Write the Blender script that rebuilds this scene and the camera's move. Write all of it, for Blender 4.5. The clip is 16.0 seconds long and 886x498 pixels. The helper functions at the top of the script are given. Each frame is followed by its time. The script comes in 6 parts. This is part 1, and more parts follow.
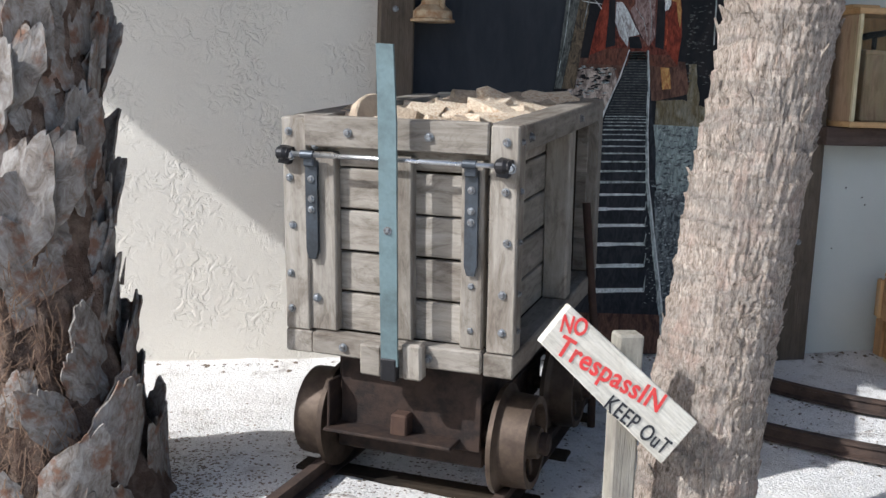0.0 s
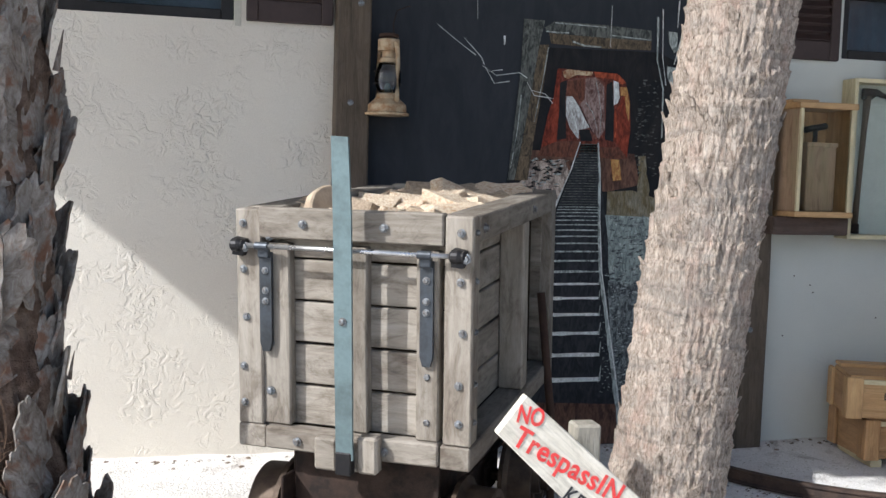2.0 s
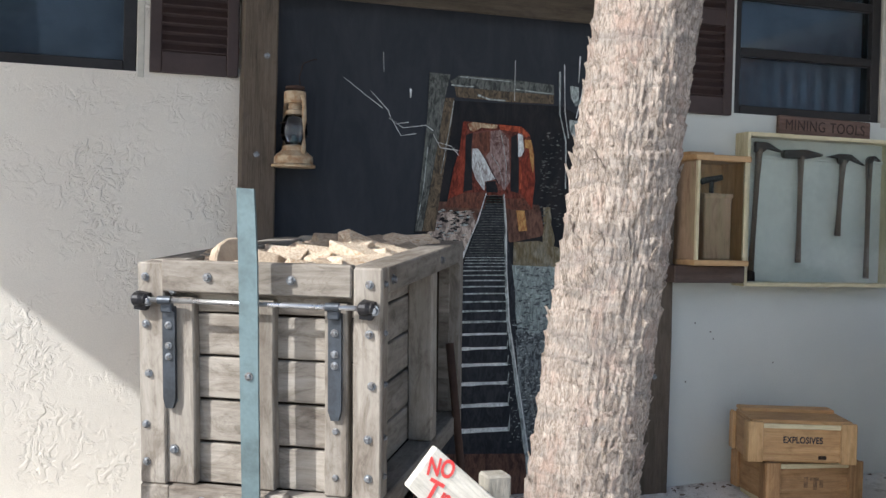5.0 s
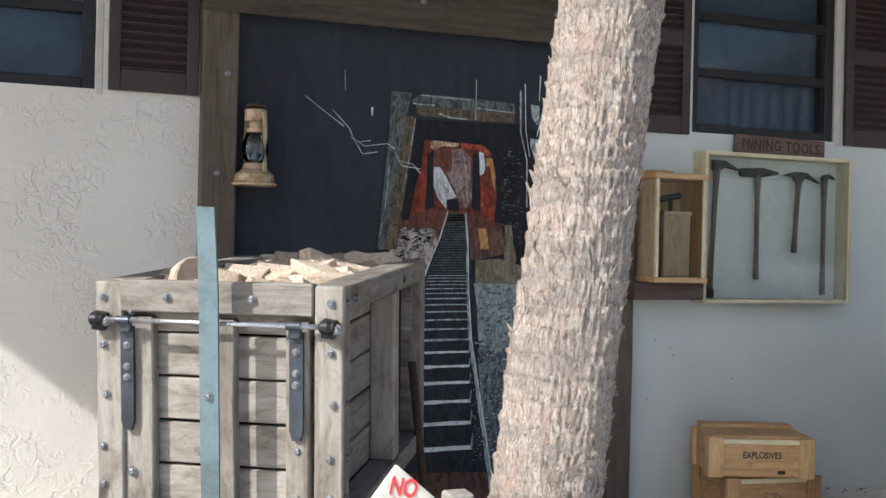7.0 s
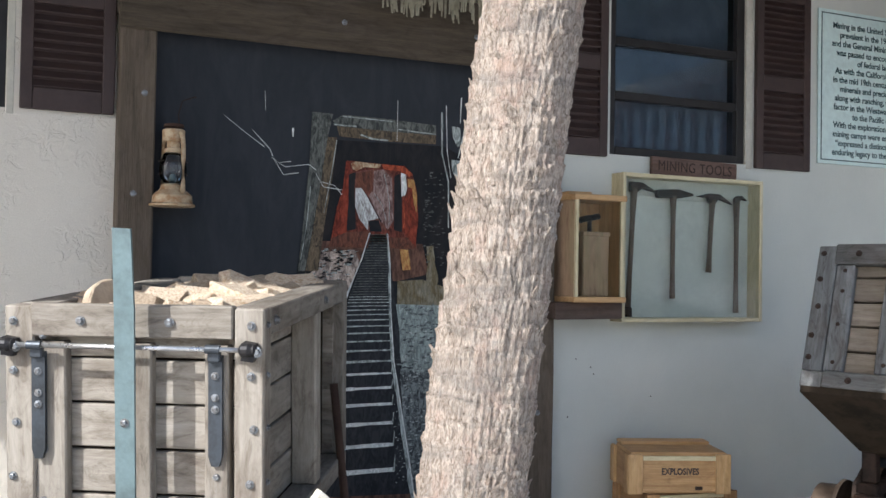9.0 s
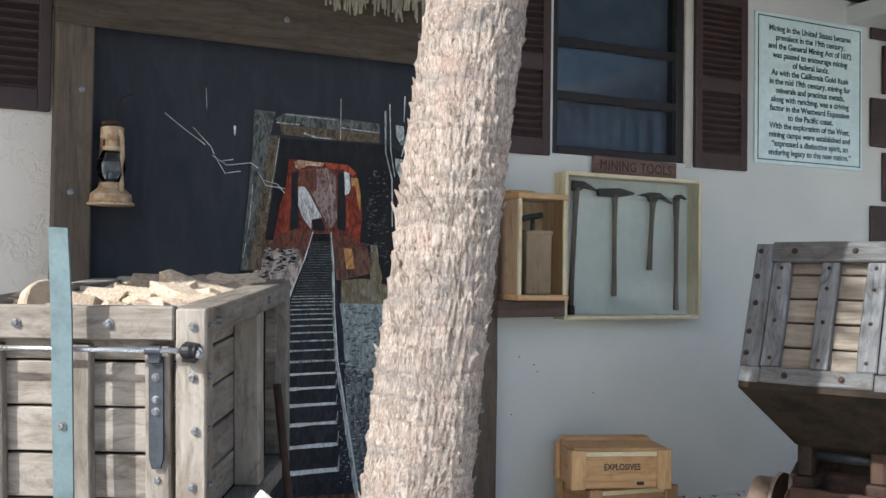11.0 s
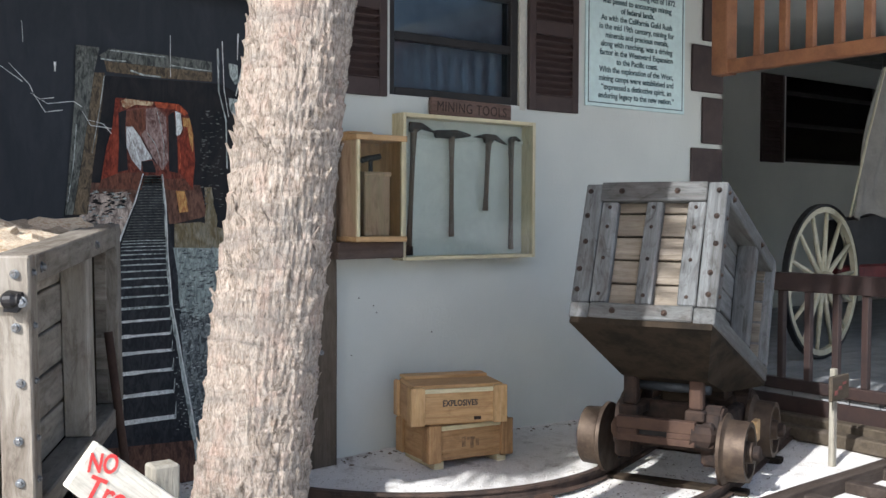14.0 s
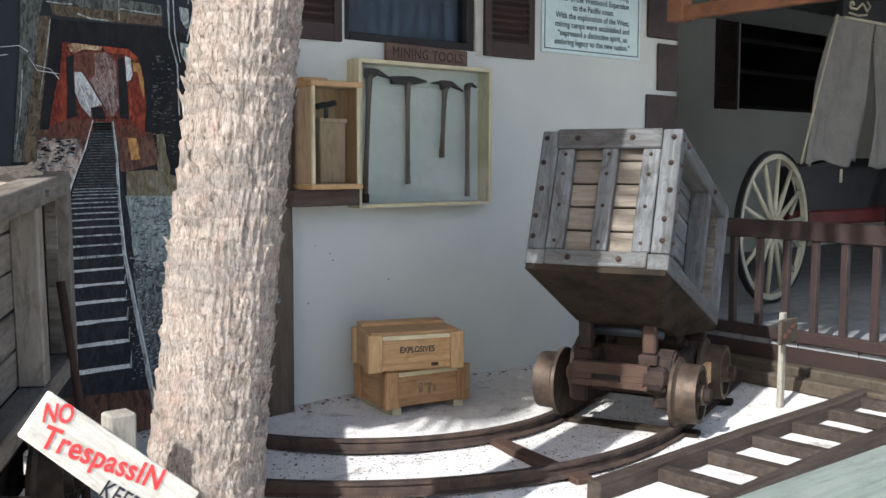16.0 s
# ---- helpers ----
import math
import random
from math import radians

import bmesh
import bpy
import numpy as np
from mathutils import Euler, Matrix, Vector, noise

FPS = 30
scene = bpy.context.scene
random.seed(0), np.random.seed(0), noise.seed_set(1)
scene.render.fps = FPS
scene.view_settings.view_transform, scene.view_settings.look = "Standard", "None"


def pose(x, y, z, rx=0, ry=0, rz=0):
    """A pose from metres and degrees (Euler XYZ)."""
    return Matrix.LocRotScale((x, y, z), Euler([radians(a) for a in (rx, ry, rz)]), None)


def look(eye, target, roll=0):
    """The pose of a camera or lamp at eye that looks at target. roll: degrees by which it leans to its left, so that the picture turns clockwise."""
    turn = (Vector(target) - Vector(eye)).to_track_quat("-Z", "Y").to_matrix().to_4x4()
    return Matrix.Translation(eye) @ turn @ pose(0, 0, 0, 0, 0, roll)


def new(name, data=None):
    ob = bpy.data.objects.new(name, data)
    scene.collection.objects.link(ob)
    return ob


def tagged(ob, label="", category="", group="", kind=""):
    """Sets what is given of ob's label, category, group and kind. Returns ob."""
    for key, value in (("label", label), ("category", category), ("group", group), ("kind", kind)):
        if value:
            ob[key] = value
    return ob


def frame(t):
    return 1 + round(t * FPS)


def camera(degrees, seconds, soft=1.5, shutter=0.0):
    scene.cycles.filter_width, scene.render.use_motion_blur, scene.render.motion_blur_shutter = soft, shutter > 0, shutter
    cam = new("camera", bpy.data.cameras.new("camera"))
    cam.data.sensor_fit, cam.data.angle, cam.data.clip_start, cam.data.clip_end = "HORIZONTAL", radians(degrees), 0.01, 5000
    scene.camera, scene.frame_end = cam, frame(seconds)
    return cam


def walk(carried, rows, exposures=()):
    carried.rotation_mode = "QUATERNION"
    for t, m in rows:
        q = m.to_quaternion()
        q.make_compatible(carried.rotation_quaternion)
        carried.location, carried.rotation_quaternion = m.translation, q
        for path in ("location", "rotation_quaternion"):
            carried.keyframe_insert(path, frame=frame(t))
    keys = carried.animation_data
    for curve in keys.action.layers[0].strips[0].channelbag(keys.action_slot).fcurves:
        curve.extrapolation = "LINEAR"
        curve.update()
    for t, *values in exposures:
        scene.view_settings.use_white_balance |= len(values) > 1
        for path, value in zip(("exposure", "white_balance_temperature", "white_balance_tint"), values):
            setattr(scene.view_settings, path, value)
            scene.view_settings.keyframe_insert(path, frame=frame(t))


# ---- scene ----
cam = camera(48.0, 16.0, soft=1.5)
EYE = (0.0, 0.0, 1.4)
# seconds, turn about x, y, z in degrees: the camera pans where it stands
TURNS = [
    (0.0, 80.672, -1.921, -9.464),
    (0.5, 81.603, -1.931, -9.858),
    (1.0, 82.899, -1.907, -10.528),
    (1.5, 84.410, -1.839, -11.243),
    (2.0, 85.962, -1.803, -12.073),
    (2.5, 87.311, -1.714, -13.008),
    (3.0, 88.195, -1.665, -14.151),
    (3.5, 88.613, -1.587, -15.306),
    (4.0, 88.881, -1.545, -16.194),
    (6.5, 89.475, -1.359, -18.859),
    (7.0, 90.162, -1.292, -19.580),
    (7.5, 90.725, -1.207, -20.714),
    (8.0, 91.006, -1.098, -22.079),
    (8.5, 91.293, -1.040, -23.203),
    (11.0, 91.435, -0.762, -27.291),
    (11.5, 91.362, -0.659, -28.602),
    (12.0, 90.982, -0.560, -30.252),
    (12.5, 90.265, -0.436, -32.350),
    (13.0, 89.697, -0.353, -33.877),
    (13.5, 88.952, -0.285, -35.358),
    (14.0, 88.155, -0.198, -36.561),
    (14.5, 87.312, -0.188, -37.220),
    (15.0, 86.478, -0.162, -37.715),
    (15.5, 85.575, -0.098, -38.340),
    (16.0, 85.128, -0.118, -39.070),
]
EXPOSURES = [(0.0, 0.28, 5850, 10), (2.0, 0.44, 6000, 10), (4.0, 0.54, 6000, 10), (8.0, 0.64, 6000, 10), (11.0, 0.70, 6000, 10), (13.5, 0.70, 6000, 10), (16.0, 0.72, 6000, 10)]
walk(cam, [(t, pose(*EYE, rx, ry, rz)) for t, rx, ry, rz in TURNS], EXPOSURES)

# ---- light ----
SUN_AZ, SUN_EL = radians(-161.0), radians(38.0)
TO_SUN = Vector((math.cos(SUN_AZ) * math.cos(SUN_EL), math.sin(SUN_AZ) * math.cos(SUN_EL), math.sin(SUN_EL)))
world = bpy.data.worlds.new("sky")
scene.world = world
world.use_nodes = True
wn = world.node_tree.nodes
sky = wn.new("ShaderNodeTexSky")
sky.sky_type = "NISHITA"
sky.sun_disc = False
sky.sun_elevation = SUN_EL
sky.sun_rotation = math.atan2(TO_SUN.x, TO_SUN.y)
sky.air_density, sky.dust_density, sky.ozone_density = 1.0, 2.5, 1.0
wn["Background"].inputs["Strength"].default_value = 0.15
world.node_tree.links.new(sky.outputs["Color"], wn["Background"].inputs["Color"])
sun = new("sun", bpy.data.lights.new("sun", "SUN"))
sun.data.energy, sun.data.angle, sun.data.color = 4.6, radians(0.6), (1.0, 0.96, 0.90)
sun.matrix_world = look(TO_SUN * 20, (0, 0, 0))
scene.view_settings.exposure = 0.0


# ---- materials ----
def nodes_of(name):
    m = bpy.data.materials.new(name)
    m.use_nodes = True
    nt = m.node_tree
    return m, nt, nt.nodes["Principled BSDF"]


def noise_tex(nt, co, scale, detail=4.0, rough=0.55, stretch=(1, 1, 1), distortion=0.0):
    mp = nt.nodes.new("ShaderNodeMapping")
    mp.inputs["Scale"].default_value = stretch
    nt.links.new(co, mp.inputs["Vector"])
    n = nt.nodes.new("ShaderNodeTexNoise")
    n.inputs["Scale"].default_value, n.inputs["Detail"].default_value = scale, detail
    n.inputs["Roughness"].default_value, n.inputs["Distortion"].default_value = rough, distortion
    nt.links.new(mp.outputs["Vector"], n.inputs["Vector"])
    return n.outputs["Fac"]


def ramp(nt, fac, stops):
    r = nt.nodes.new("ShaderNodeValToRGB")
    e = r.color_ramp.elements
    while len(e) < len(stops):
        e.new(0.5)
    for el, (p, c) in zip(e, stops):
        el.position, el.color = p, (*c, 1) if len(c) == 3 else (c[0], c[0], c[0], 1)
    nt.links.new(fac, r.inputs["Fac"])
    return r.outputs["Color"]


def mix(nt, a, b, fac, kind="MIX"):
    m = nt.nodes.new("ShaderNodeMix")
    m.data_type, m.blend_type = "RGBA", kind
    for sock, v in ((m.inputs["Factor"], fac), (m.inputs[6], a), (m.inputs[7], b)):
        if hasattr(v, "is_linked"):
            nt.links.new(v, sock)
        elif isinstance(v, (int, float)):
            sock.default_value = v
        else:
            sock.default_value = (*v, 1)
    return m.outputs[2]


def math_node(nt, op, a, b):
    m = nt.nodes.new("ShaderNodeMath")
    m.operation = op
    for sock, v in ((m.inputs[0], a), (m.inputs[1], b)):
        if hasattr(v, "is_linked"):
            nt.links.new(v, sock)
        else:
            sock.default_value = v
    return m.outputs[0]


def bump(nt, bsdf, height, dist, strength=1.0, chain=None):
    b = nt.nodes.new("ShaderNodeBump")
    b.inputs["Distance"].default_value, b.inputs["Strength"].default_value = dist, strength
    nt.links.new(height, b.inputs["Height"])
    if chain:
        nt.links.new(chain, b.inputs["Normal"])
    nt.links.new(b.outputs["Normal"], bsdf.inputs["Normal"])
    return b.outputs["Normal"]


def coords(nt, kind="Object", spread=True):
    """Object coordinates, shifted at random from object to object."""
    tc = nt.nodes.new("ShaderNodeTexCoord").outputs[kind]
    if not spread:
        return tc
    info = nt.nodes.new("ShaderNodeObjectInfo")
    add = nt.nodes.new("ShaderNodeVectorMath")
    add.operation = "ADD"
    mul = math_node(nt, "MULTIPLY", info.outputs["Random"], 37.0)
    nt.links.new(tc, add.inputs[0])
    nt.links.new(mul, add.inputs[1])
    return add.outputs[0]


def random_value(nt, lo, hi):
    info = nt.nodes.new("ShaderNodeObjectInfo")
    mr = nt.nodes.new("ShaderNodeMapRange")
    mr.inputs["To Min"].default_value, mr.inputs["To Max"].default_value = lo, hi
    nt.links.new(info.outputs["Random"], mr.inputs["Value"])
    return mr.outputs["Result"]


def wood(name, dark, mid, light, axis, rough=0.8, stain=(0.12, 0.10, 0.09), stain_amount=0.5, fine=1.0, vary=0.25, worn=0.45, streak=0.5):
    m, nt, b = nodes_of(name)
    co = coords(nt)
    st = [8.0, 8.0, 8.0]
    st["xyz".index(axis)] = 0.7
    g1 = noise_tex(nt, co, 3.2 * fine, 6, 0.65, st, 0.6)
    st2 = [60.0, 60.0, 60.0]
    st2["xyz".index(axis)] = 2.5
    g2 = noise_tex(nt, co, 3.0 * fine, 3, 0.6, st2)
    st3 = [3.0, 3.0, 3.0]
    st3["xyz".index(axis)] = 1.0
    big = noise_tex(nt, co, 2.6, 6, 0.65, st3, 0.5)
    col = ramp(nt, g1, [(0.24, dark), (0.47, mid), (0.78, light)])
    col = mix(nt, col, ramp(nt, g2, [(0.28, (0.62,)), (0.55, (1.0,))]), streak, "MULTIPLY")
    col = mix(nt, col, stain, ramp(nt, big, [(0.50, (0.0,)), (0.70, (stain_amount,))]))
    st4 = [2.2, 2.2, 2.2]
    st4["xyz".index(axis)] = 0.8
    grime = noise_tex(nt, co, 9.0, 7, 0.75, st4, 1.2)
    col = mix(nt, col, ramp(nt, grime, [(0.33, (0.42, 0.38, 0.34)), (0.50, (0.92, 0.91, 0.90)), (0.68, (1.12, 1.12, 1.12))]), worn, "MULTIPLY")
    hsv = nt.nodes.new("ShaderNodeHueSaturation")
    nt.links.new(col, hsv.inputs["Color"])
    nt.links.new(random_value(nt, 1.0 - vary, 1.0 + vary), hsv.inputs["Value"])
    nt.links.new(hsv.outputs["Color"], b.inputs["Base Color"])
    b.inputs["Roughness"].default_value = rough
    b.inputs["Specular IOR Level"].default_value = 0.25
    n1 = bump(nt, b, g2, 0.0025 * min(1.0, streak * 2))
    bump(nt, b, g1, 0.003, 0.8, n1)
    return m


def plain(name, col, rough=0.6, metal=0.0, col2=None, scale=12.0, relief=0.0008, spec=0.4, mid=(0.42, 0.62)):
    """A surface of one colour, worn into a second one in patches."""
    m, nt, b = nodes_of(name)
    co = coords(nt)
    n = noise_tex(nt, co, scale, 7, 0.65)
    n2 = noise_tex(nt, co, scale * 9, 4, 0.6)
    c2 = col2 or tuple(v * 0.75 for v in col)
    c = mix(nt, col, c2, ramp(nt, n, [(mid[0], (0.0,)), (mid[1], (1.0,))]))
    c = mix(nt, c, ramp(nt, n2, [(0.3, (0.8,)), (0.65, (1.0,))]), 0.6, "MULTIPLY")
    nt.links.new(c, b.inputs["Base Color"])
    nt.links.new(ramp(nt, n, [(0.3, (max(0.05, rough - 0.1),)), (0.7, (min(1, rough + 0.12),))]), b.inputs["Roughness"])
    b.inputs["Metallic"].default_value = metal
    b.inputs["Specular IOR Level"].default_value = spec
    if relief:
        bump(nt, b, n2, relief)
    return m


def stucco(name, col, col2, coarse, depth):
    m, nt, b = nodes_of(name)
    co = coords(nt, spread=False)
    big = noise_tex(nt, co, 1.3, 6, 0.6)
    lumps = noise_tex(nt, co, coarse, 4, 0.6, distortion=1.4)
    grain = noise_tex(nt, co, 160, 3, 0.6)
    flat = ramp(nt, lumps, [(0.44, (0.0,)), (0.53, (0.75,)), (0.60, (1.0,))])
    patchy = noise_tex(nt, co, 3.1, 3, 0.6)
    flat = mix(nt, (0.5, 0.5, 0.5), flat, ramp(nt, patchy, [(0.46, (0.06,)), (0.62, (1.0,))]))
    c = mix(nt, col, col2, ramp(nt, big, [(0.35, (0.0,)), (0.7, (1.0,))]))
    c = mix(nt, c, ramp(nt, grain, [(0.25, (0.85,)), (0.6, (1.0,))]), 0.6, "MULTIPLY")
    nt.links.new(c, b.inputs["Base Color"])
    b.inputs["Roughness"].default_value = 0.9
    b.inputs["Specular IOR Level"].default_value = 0.2
    n1 = bump(nt, b, grain, 0.0012)
    bump(nt, b, flat, depth, 0.9, n1)
    return m


STUCCO_ROUGH = stucco("knockdown_stucco", (0.71, 0.67, 0.59), (0.65, 0.61, 0.54), 17.0, 0.0048)
STUCCO_FINE = stucco("fine_stucco", (0.60, 0.615, 0.57), (0.53, 0.55, 0.515), 30.0, 0.0008)
GREY_X = wood("grey_board_x", (0.16, 0.139, 0.114), (0.252, 0.226, 0.19), (0.35, 0.322, 0.28), "x", stain=(0.105, 0.08, 0.06), stain_amount=0.75, vary=0.2, worn=0.75, streak=0.14)
GREY_Y = wood("grey_board_y", (0.16, 0.139, 0.114), (0.252, 0.226, 0.19), (0.35, 0.322, 0.28), "y", stain=(0.105, 0.08, 0.06), stain_amount=0.75, vary=0.2, worn=0.75, streak=0.14)
GREY_Z = wood("grey_board_z", (0.16, 0.139, 0.114), (0.252, 0.226, 0.19), (0.35, 0.322, 0.28), "z", stain=(0.105, 0.08, 0.06), stain_amount=0.75, vary=0.2, worn=0.75, streak=0.14)
OLD_X = wood("faded_board_x", (0.08, 0.08, 0.076), (0.125, 0.128, 0.125), (0.21, 0.218, 0.22), "x", stain_amount=0.7, worn=0.9)
OLD_Y = wood("faded_board_y", (0.08, 0.08, 0.076), (0.125, 0.128, 0.125), (0.21, 0.218, 0.22), "y", stain_amount=0.6)
OLD_Z = wood("faded_board_z", (0.08, 0.081, 0.081), (0.13, 0.136, 0.138), (0.225, 0.238, 0.245), "z", stain_amount=0.7, worn=0.9)
OLD_BACK = wood("brown_grey_board_x", (0.10, 0.085, 0.065), (0.19, 0.162, 0.128), (0.265, 0.235, 0.195), "x")
# near-black brown for undersides and ties; also shades gaps behind the tub boards
DARK_UNDER = plain("near_black_brown_wood", (0.036, 0.027, 0.019), 0.9, col2=(0.018, 0.015, 0.012), scale=7, spec=0.08)
POST_Z = wood("stained_timber_z", (0.055, 0.043, 0.032), (0.105, 0.083, 0.062), (0.15, 0.12, 0.09), "z", stain_amount=0.35, vary=0.1)
POST_X = wood("stained_timber_x", (0.042, 0.034, 0.023), (0.072, 0.057, 0.040), (0.105, 0.084, 0.06), "x", stain_amount=0.35, vary=0.1)
PINE_X = wood("pine_x", (0.34, 0.195, 0.085), (0.48, 0.295, 0.14), (0.57, 0.385, 0.20), "x", rough=0.55, stain=(0.30, 0.17, 0.07), stain_amount=0.4, vary=0.12)
PINE_Y = wood("pine_y", (0.32, 0.185, 0.085), (0.44, 0.27, 0.135), (0.52, 0.34, 0.185), "y", rough=0.55, stain=(0.30, 0.17, 0.07), stain_amount=0.4, vary=0.12)
PINE_Z = wood("pine_z", (0.38, 0.235, 0.10), (0.53, 0.345, 0.17), (0.62, 0.435, 0.235), "z", rough=0.55, stain=(0.32, 0.18, 0.07), stain_amount=0.4, vary=0.12)
PALE_X = wood("pale_pine_x", (0.52, 0.45, 0.27), (0.64, 0.57, 0.37), (0.72, 0.66, 0.46), "x", rough=0.6, stain=(0.45, 0.36, 0.2), stain_amount=0.3, vary=0.08)
PALE_Z = wood("pale_pine_z", (0.52, 0.45, 0.27), (0.64, 0.57, 0.37), (0.72, 0.66, 0.46), "z", rough=0.6, stain=(0.45, 0.36, 0.2), stain_amount=0.3, vary=0.08)
SIGN_WOOD = wood("bleached_board", (0.50, 0.46, 0.38), (0.66, 0.62, 0.53), (0.74, 0.71, 0.63), "x", stain=(0.40, 0.36, 0.28), stain_amount=0.35, vary=0.05)
SIGN_POST = wood("bleached_post", (0.20, 0.185, 0.15), (0.29, 0.27, 0.22), (0.37, 0.35, 0.30), "z", vary=0.08)
RAILWOOD = wood("green_treated_timber_x", (0.14, 0.17, 0.14), (0.20, 0.235, 0.20), (0.27, 0.30, 0.265), "x", stain=(0.38, 0.40, 0.34), stain_amount=0.3, fine=0.7, vary=0.05)
BROWN_PAINT = plain("brown_paint", (0.050, 0.030, 0.026), 0.55, col2=(0.038, 0.024, 0.022), scale=5)
FENCE_PAINT = plain("red_brown_paint", (0.036, 0.021, 0.018), 0.6, col2=(0.024, 0.015, 0.014), scale=6)
FRIEZE_PAINT = plain("orange_brown_paint", (0.30, 0.13, 0.06), 0.6, col2=(0.22, 0.095, 0.05), scale=6)
PLAQUE = wood("plaque_wood", (0.10, 0.062, 0.048), (0.155, 0.10, 0.08), (0.21, 0.14, 0.11), "x", stain_amount=0.3, vary=0.05)
RUST = plain("rusted_iron", (0.046, 0.028, 0.020), 0.8, 0.3, col2=(0.022, 0.016, 0.014), scale=14, relief=0.0015)
RUST_RED = plain("red_rusted_iron", (0.075, 0.042, 0.028), 0.85, 0.2, col2=(0.06, 0.035, 0.026), scale=10, relief=0.0015)
RAIL_IRON = plain("rusty_rail", (0.085, 0.056, 0.043), 0.75, 0.3, col2=(0.045, 0.033, 0.028), scale=9, relief=0.0015)
WHEEL_IRON = plain("worn_wheel_iron", (0.095, 0.068, 0.048), 0.6, 0.5, col2=(0.055, 0.038, 0.028), scale=9, relief=0.001)
BRIGHT_STEEL = plain("bright_steel", (0.62, 0.62, 0.62), 0.3, 0.9, col2=(0.5, 0.5, 0.5), scale=20)
BLUE_STEEL = plain("blue_grey_steel", (0.135, 0.19, 0.20), 0.55, 0.25, col2=(0.095, 0.13, 0.135), scale=8, relief=0.0005)
DARK_STEEL = plain("dark_steel", (0.062, 0.072, 0.085), 0.5, 0.5, col2=(0.04, 0.045, 0.05), scale=10)
BLACK_IRON = plain("black_iron", (0.018, 0.018, 0.02), 0.5, 0.5, col2=(0.03, 0.028, 0.028), scale=12)
BACKING = plain("cream_backing_board", (0.60, 0.62, 0.56), 0.7, col2=(0.54, 0.56, 0.51), scale=4)
DULL_RED = plain("faded_red_paint", (0.22, 0.06, 0.05), 0.7, col2=(0.14, 0.06, 0.05), scale=40)
BOLT = plain("galvanised_bolt", (0.27, 0.29, 0.31), 0.42, 0.75, col2=(0.14, 0.13, 0.12), scale=60)
RED_INK = plain("red_sign_paint", (0.72, 0.045, 0.045), 0.6, col2=(0.62, 0.07, 0.06), scale=40)
BLACK_INK = plain("black_sign_paint", (0.03, 0.03, 0.035), 0.6, scale=40)
ROCK = plain("tan_rock", (0.82, 0.71, 0.55), 0.9, col2=(0.58, 0.40, 0.25), scale=9, relief=0.004)
# darker rock; on the standing and rear slabs the colour carries their shade
ROCK_DARK = plain("darker_brown_rock", (0.50, 0.40, 0.29), 0.9, col2=(0.33, 0.255, 0.185), scale=8, relief=0.004)
WHITE_FRAME = plain("cream_window_paint", (0.52, 0.50, 0.43), 0.5, col2=(0.45, 0.43, 0.37), scale=6)
DARK_FRAME = plain("dark_aluminium", (0.022, 0.020, 0.020), 0.45, 0.3, scale=8)
INSIDE = plain("dim_room", (0.035, 0.035, 0.04), 0.9, scale=3)
SIGN_WHITE = plain("white_sign_panel", (0.62, 0.76, 0.74), 0.45, col2=(0.58, 0.72, 0.71), scale=3, relief=0)
CANVAS = plain("grey_canvas", (0.21, 0.20, 0.18), 0.95, col2=(0.17, 0.16, 0.145), scale=5, relief=0.001)
CREAM = plain("cream_carriage_paint", (0.50, 0.47, 0.35), 0.5, col2=(0.40, 0.37, 0.27), scale=8)
CARRIAGE_RED = plain("carriage_red", (0.11, 0.014, 0.015), 0.4, col2=(0.07, 0.011, 0.012), scale=6)
CARRIAGE_BLACK = plain("carriage_black", (0.012, 0.012, 0.014), 0.4, scale=6)
THATCH = plain("dry_thatch", (0.36, 0.33, 0.24), 0.95, col2=(0.24, 0.22, 0.16), scale=30)
LANTERN_PAINT = plain("rusty_cream_lantern", (0.52, 0.41, 0.27), 0.6, 0.1, col2=(0.34, 0.19, 0.09), scale=22, relief=0.001)
ROOFING = plain("brown_shingle", (0.09, 0.075, 0.065), 0.9, scale=6)
FROND = plain("palm_leaf", (0.09, 0.12, 0.035), 0.6, col2=(0.13, 0.14, 0.05), scale=4)


def glass(name, tint=(1, 1, 1), gloss=1.0):
    """Thin clear pane: see-through, with Fresnel gloss."""
    m = bpy.data.materials.new(name)
    m.use_nodes = True
    nt = m.node_tree
    nt.nodes.remove(nt.nodes["Principled BSDF"])
    tr, gl, mx, fr = (nt.nodes.new("ShaderNode" + k) for k in ("BsdfTransparent", "BsdfGlossy", "MixShader", "Fresnel"))
    tr.inputs["Color"].default_value = (*tint, 1)
    gl.inputs["Roughness"].default_value = 0.02
    fr.inputs["IOR"].default_value = 1.5 * gloss
    nt.links.new(fr.outputs[0], mx.inputs[0])
    nt.links.new(tr.outputs[0], mx.inputs[1])
    nt.links.new(gl.outputs[0], mx.inputs[2])
    nt.links.new(mx.outputs[0], nt.nodes["Material Output"].inputs["Surface"])
    return m


GLASS = glass("clear_glass", (0.97, 0.98, 0.97), 0.82)
WINDOW_GLASS = glass("window_glass", (0.70, 0.74, 0.78), 0.86)
# even grey-blue that stands in for the sky reflected in the window panes
PANE_REFLECTION = plain("pane_reflection_grey", (0.25, 0.28, 0.30), 0.8, scale=4)
CONCRETE = plain("pale_porch_concrete", (0.26, 0.265, 0.27), 0.85, col2=(0.20, 0.205, 0.21), scale=3)


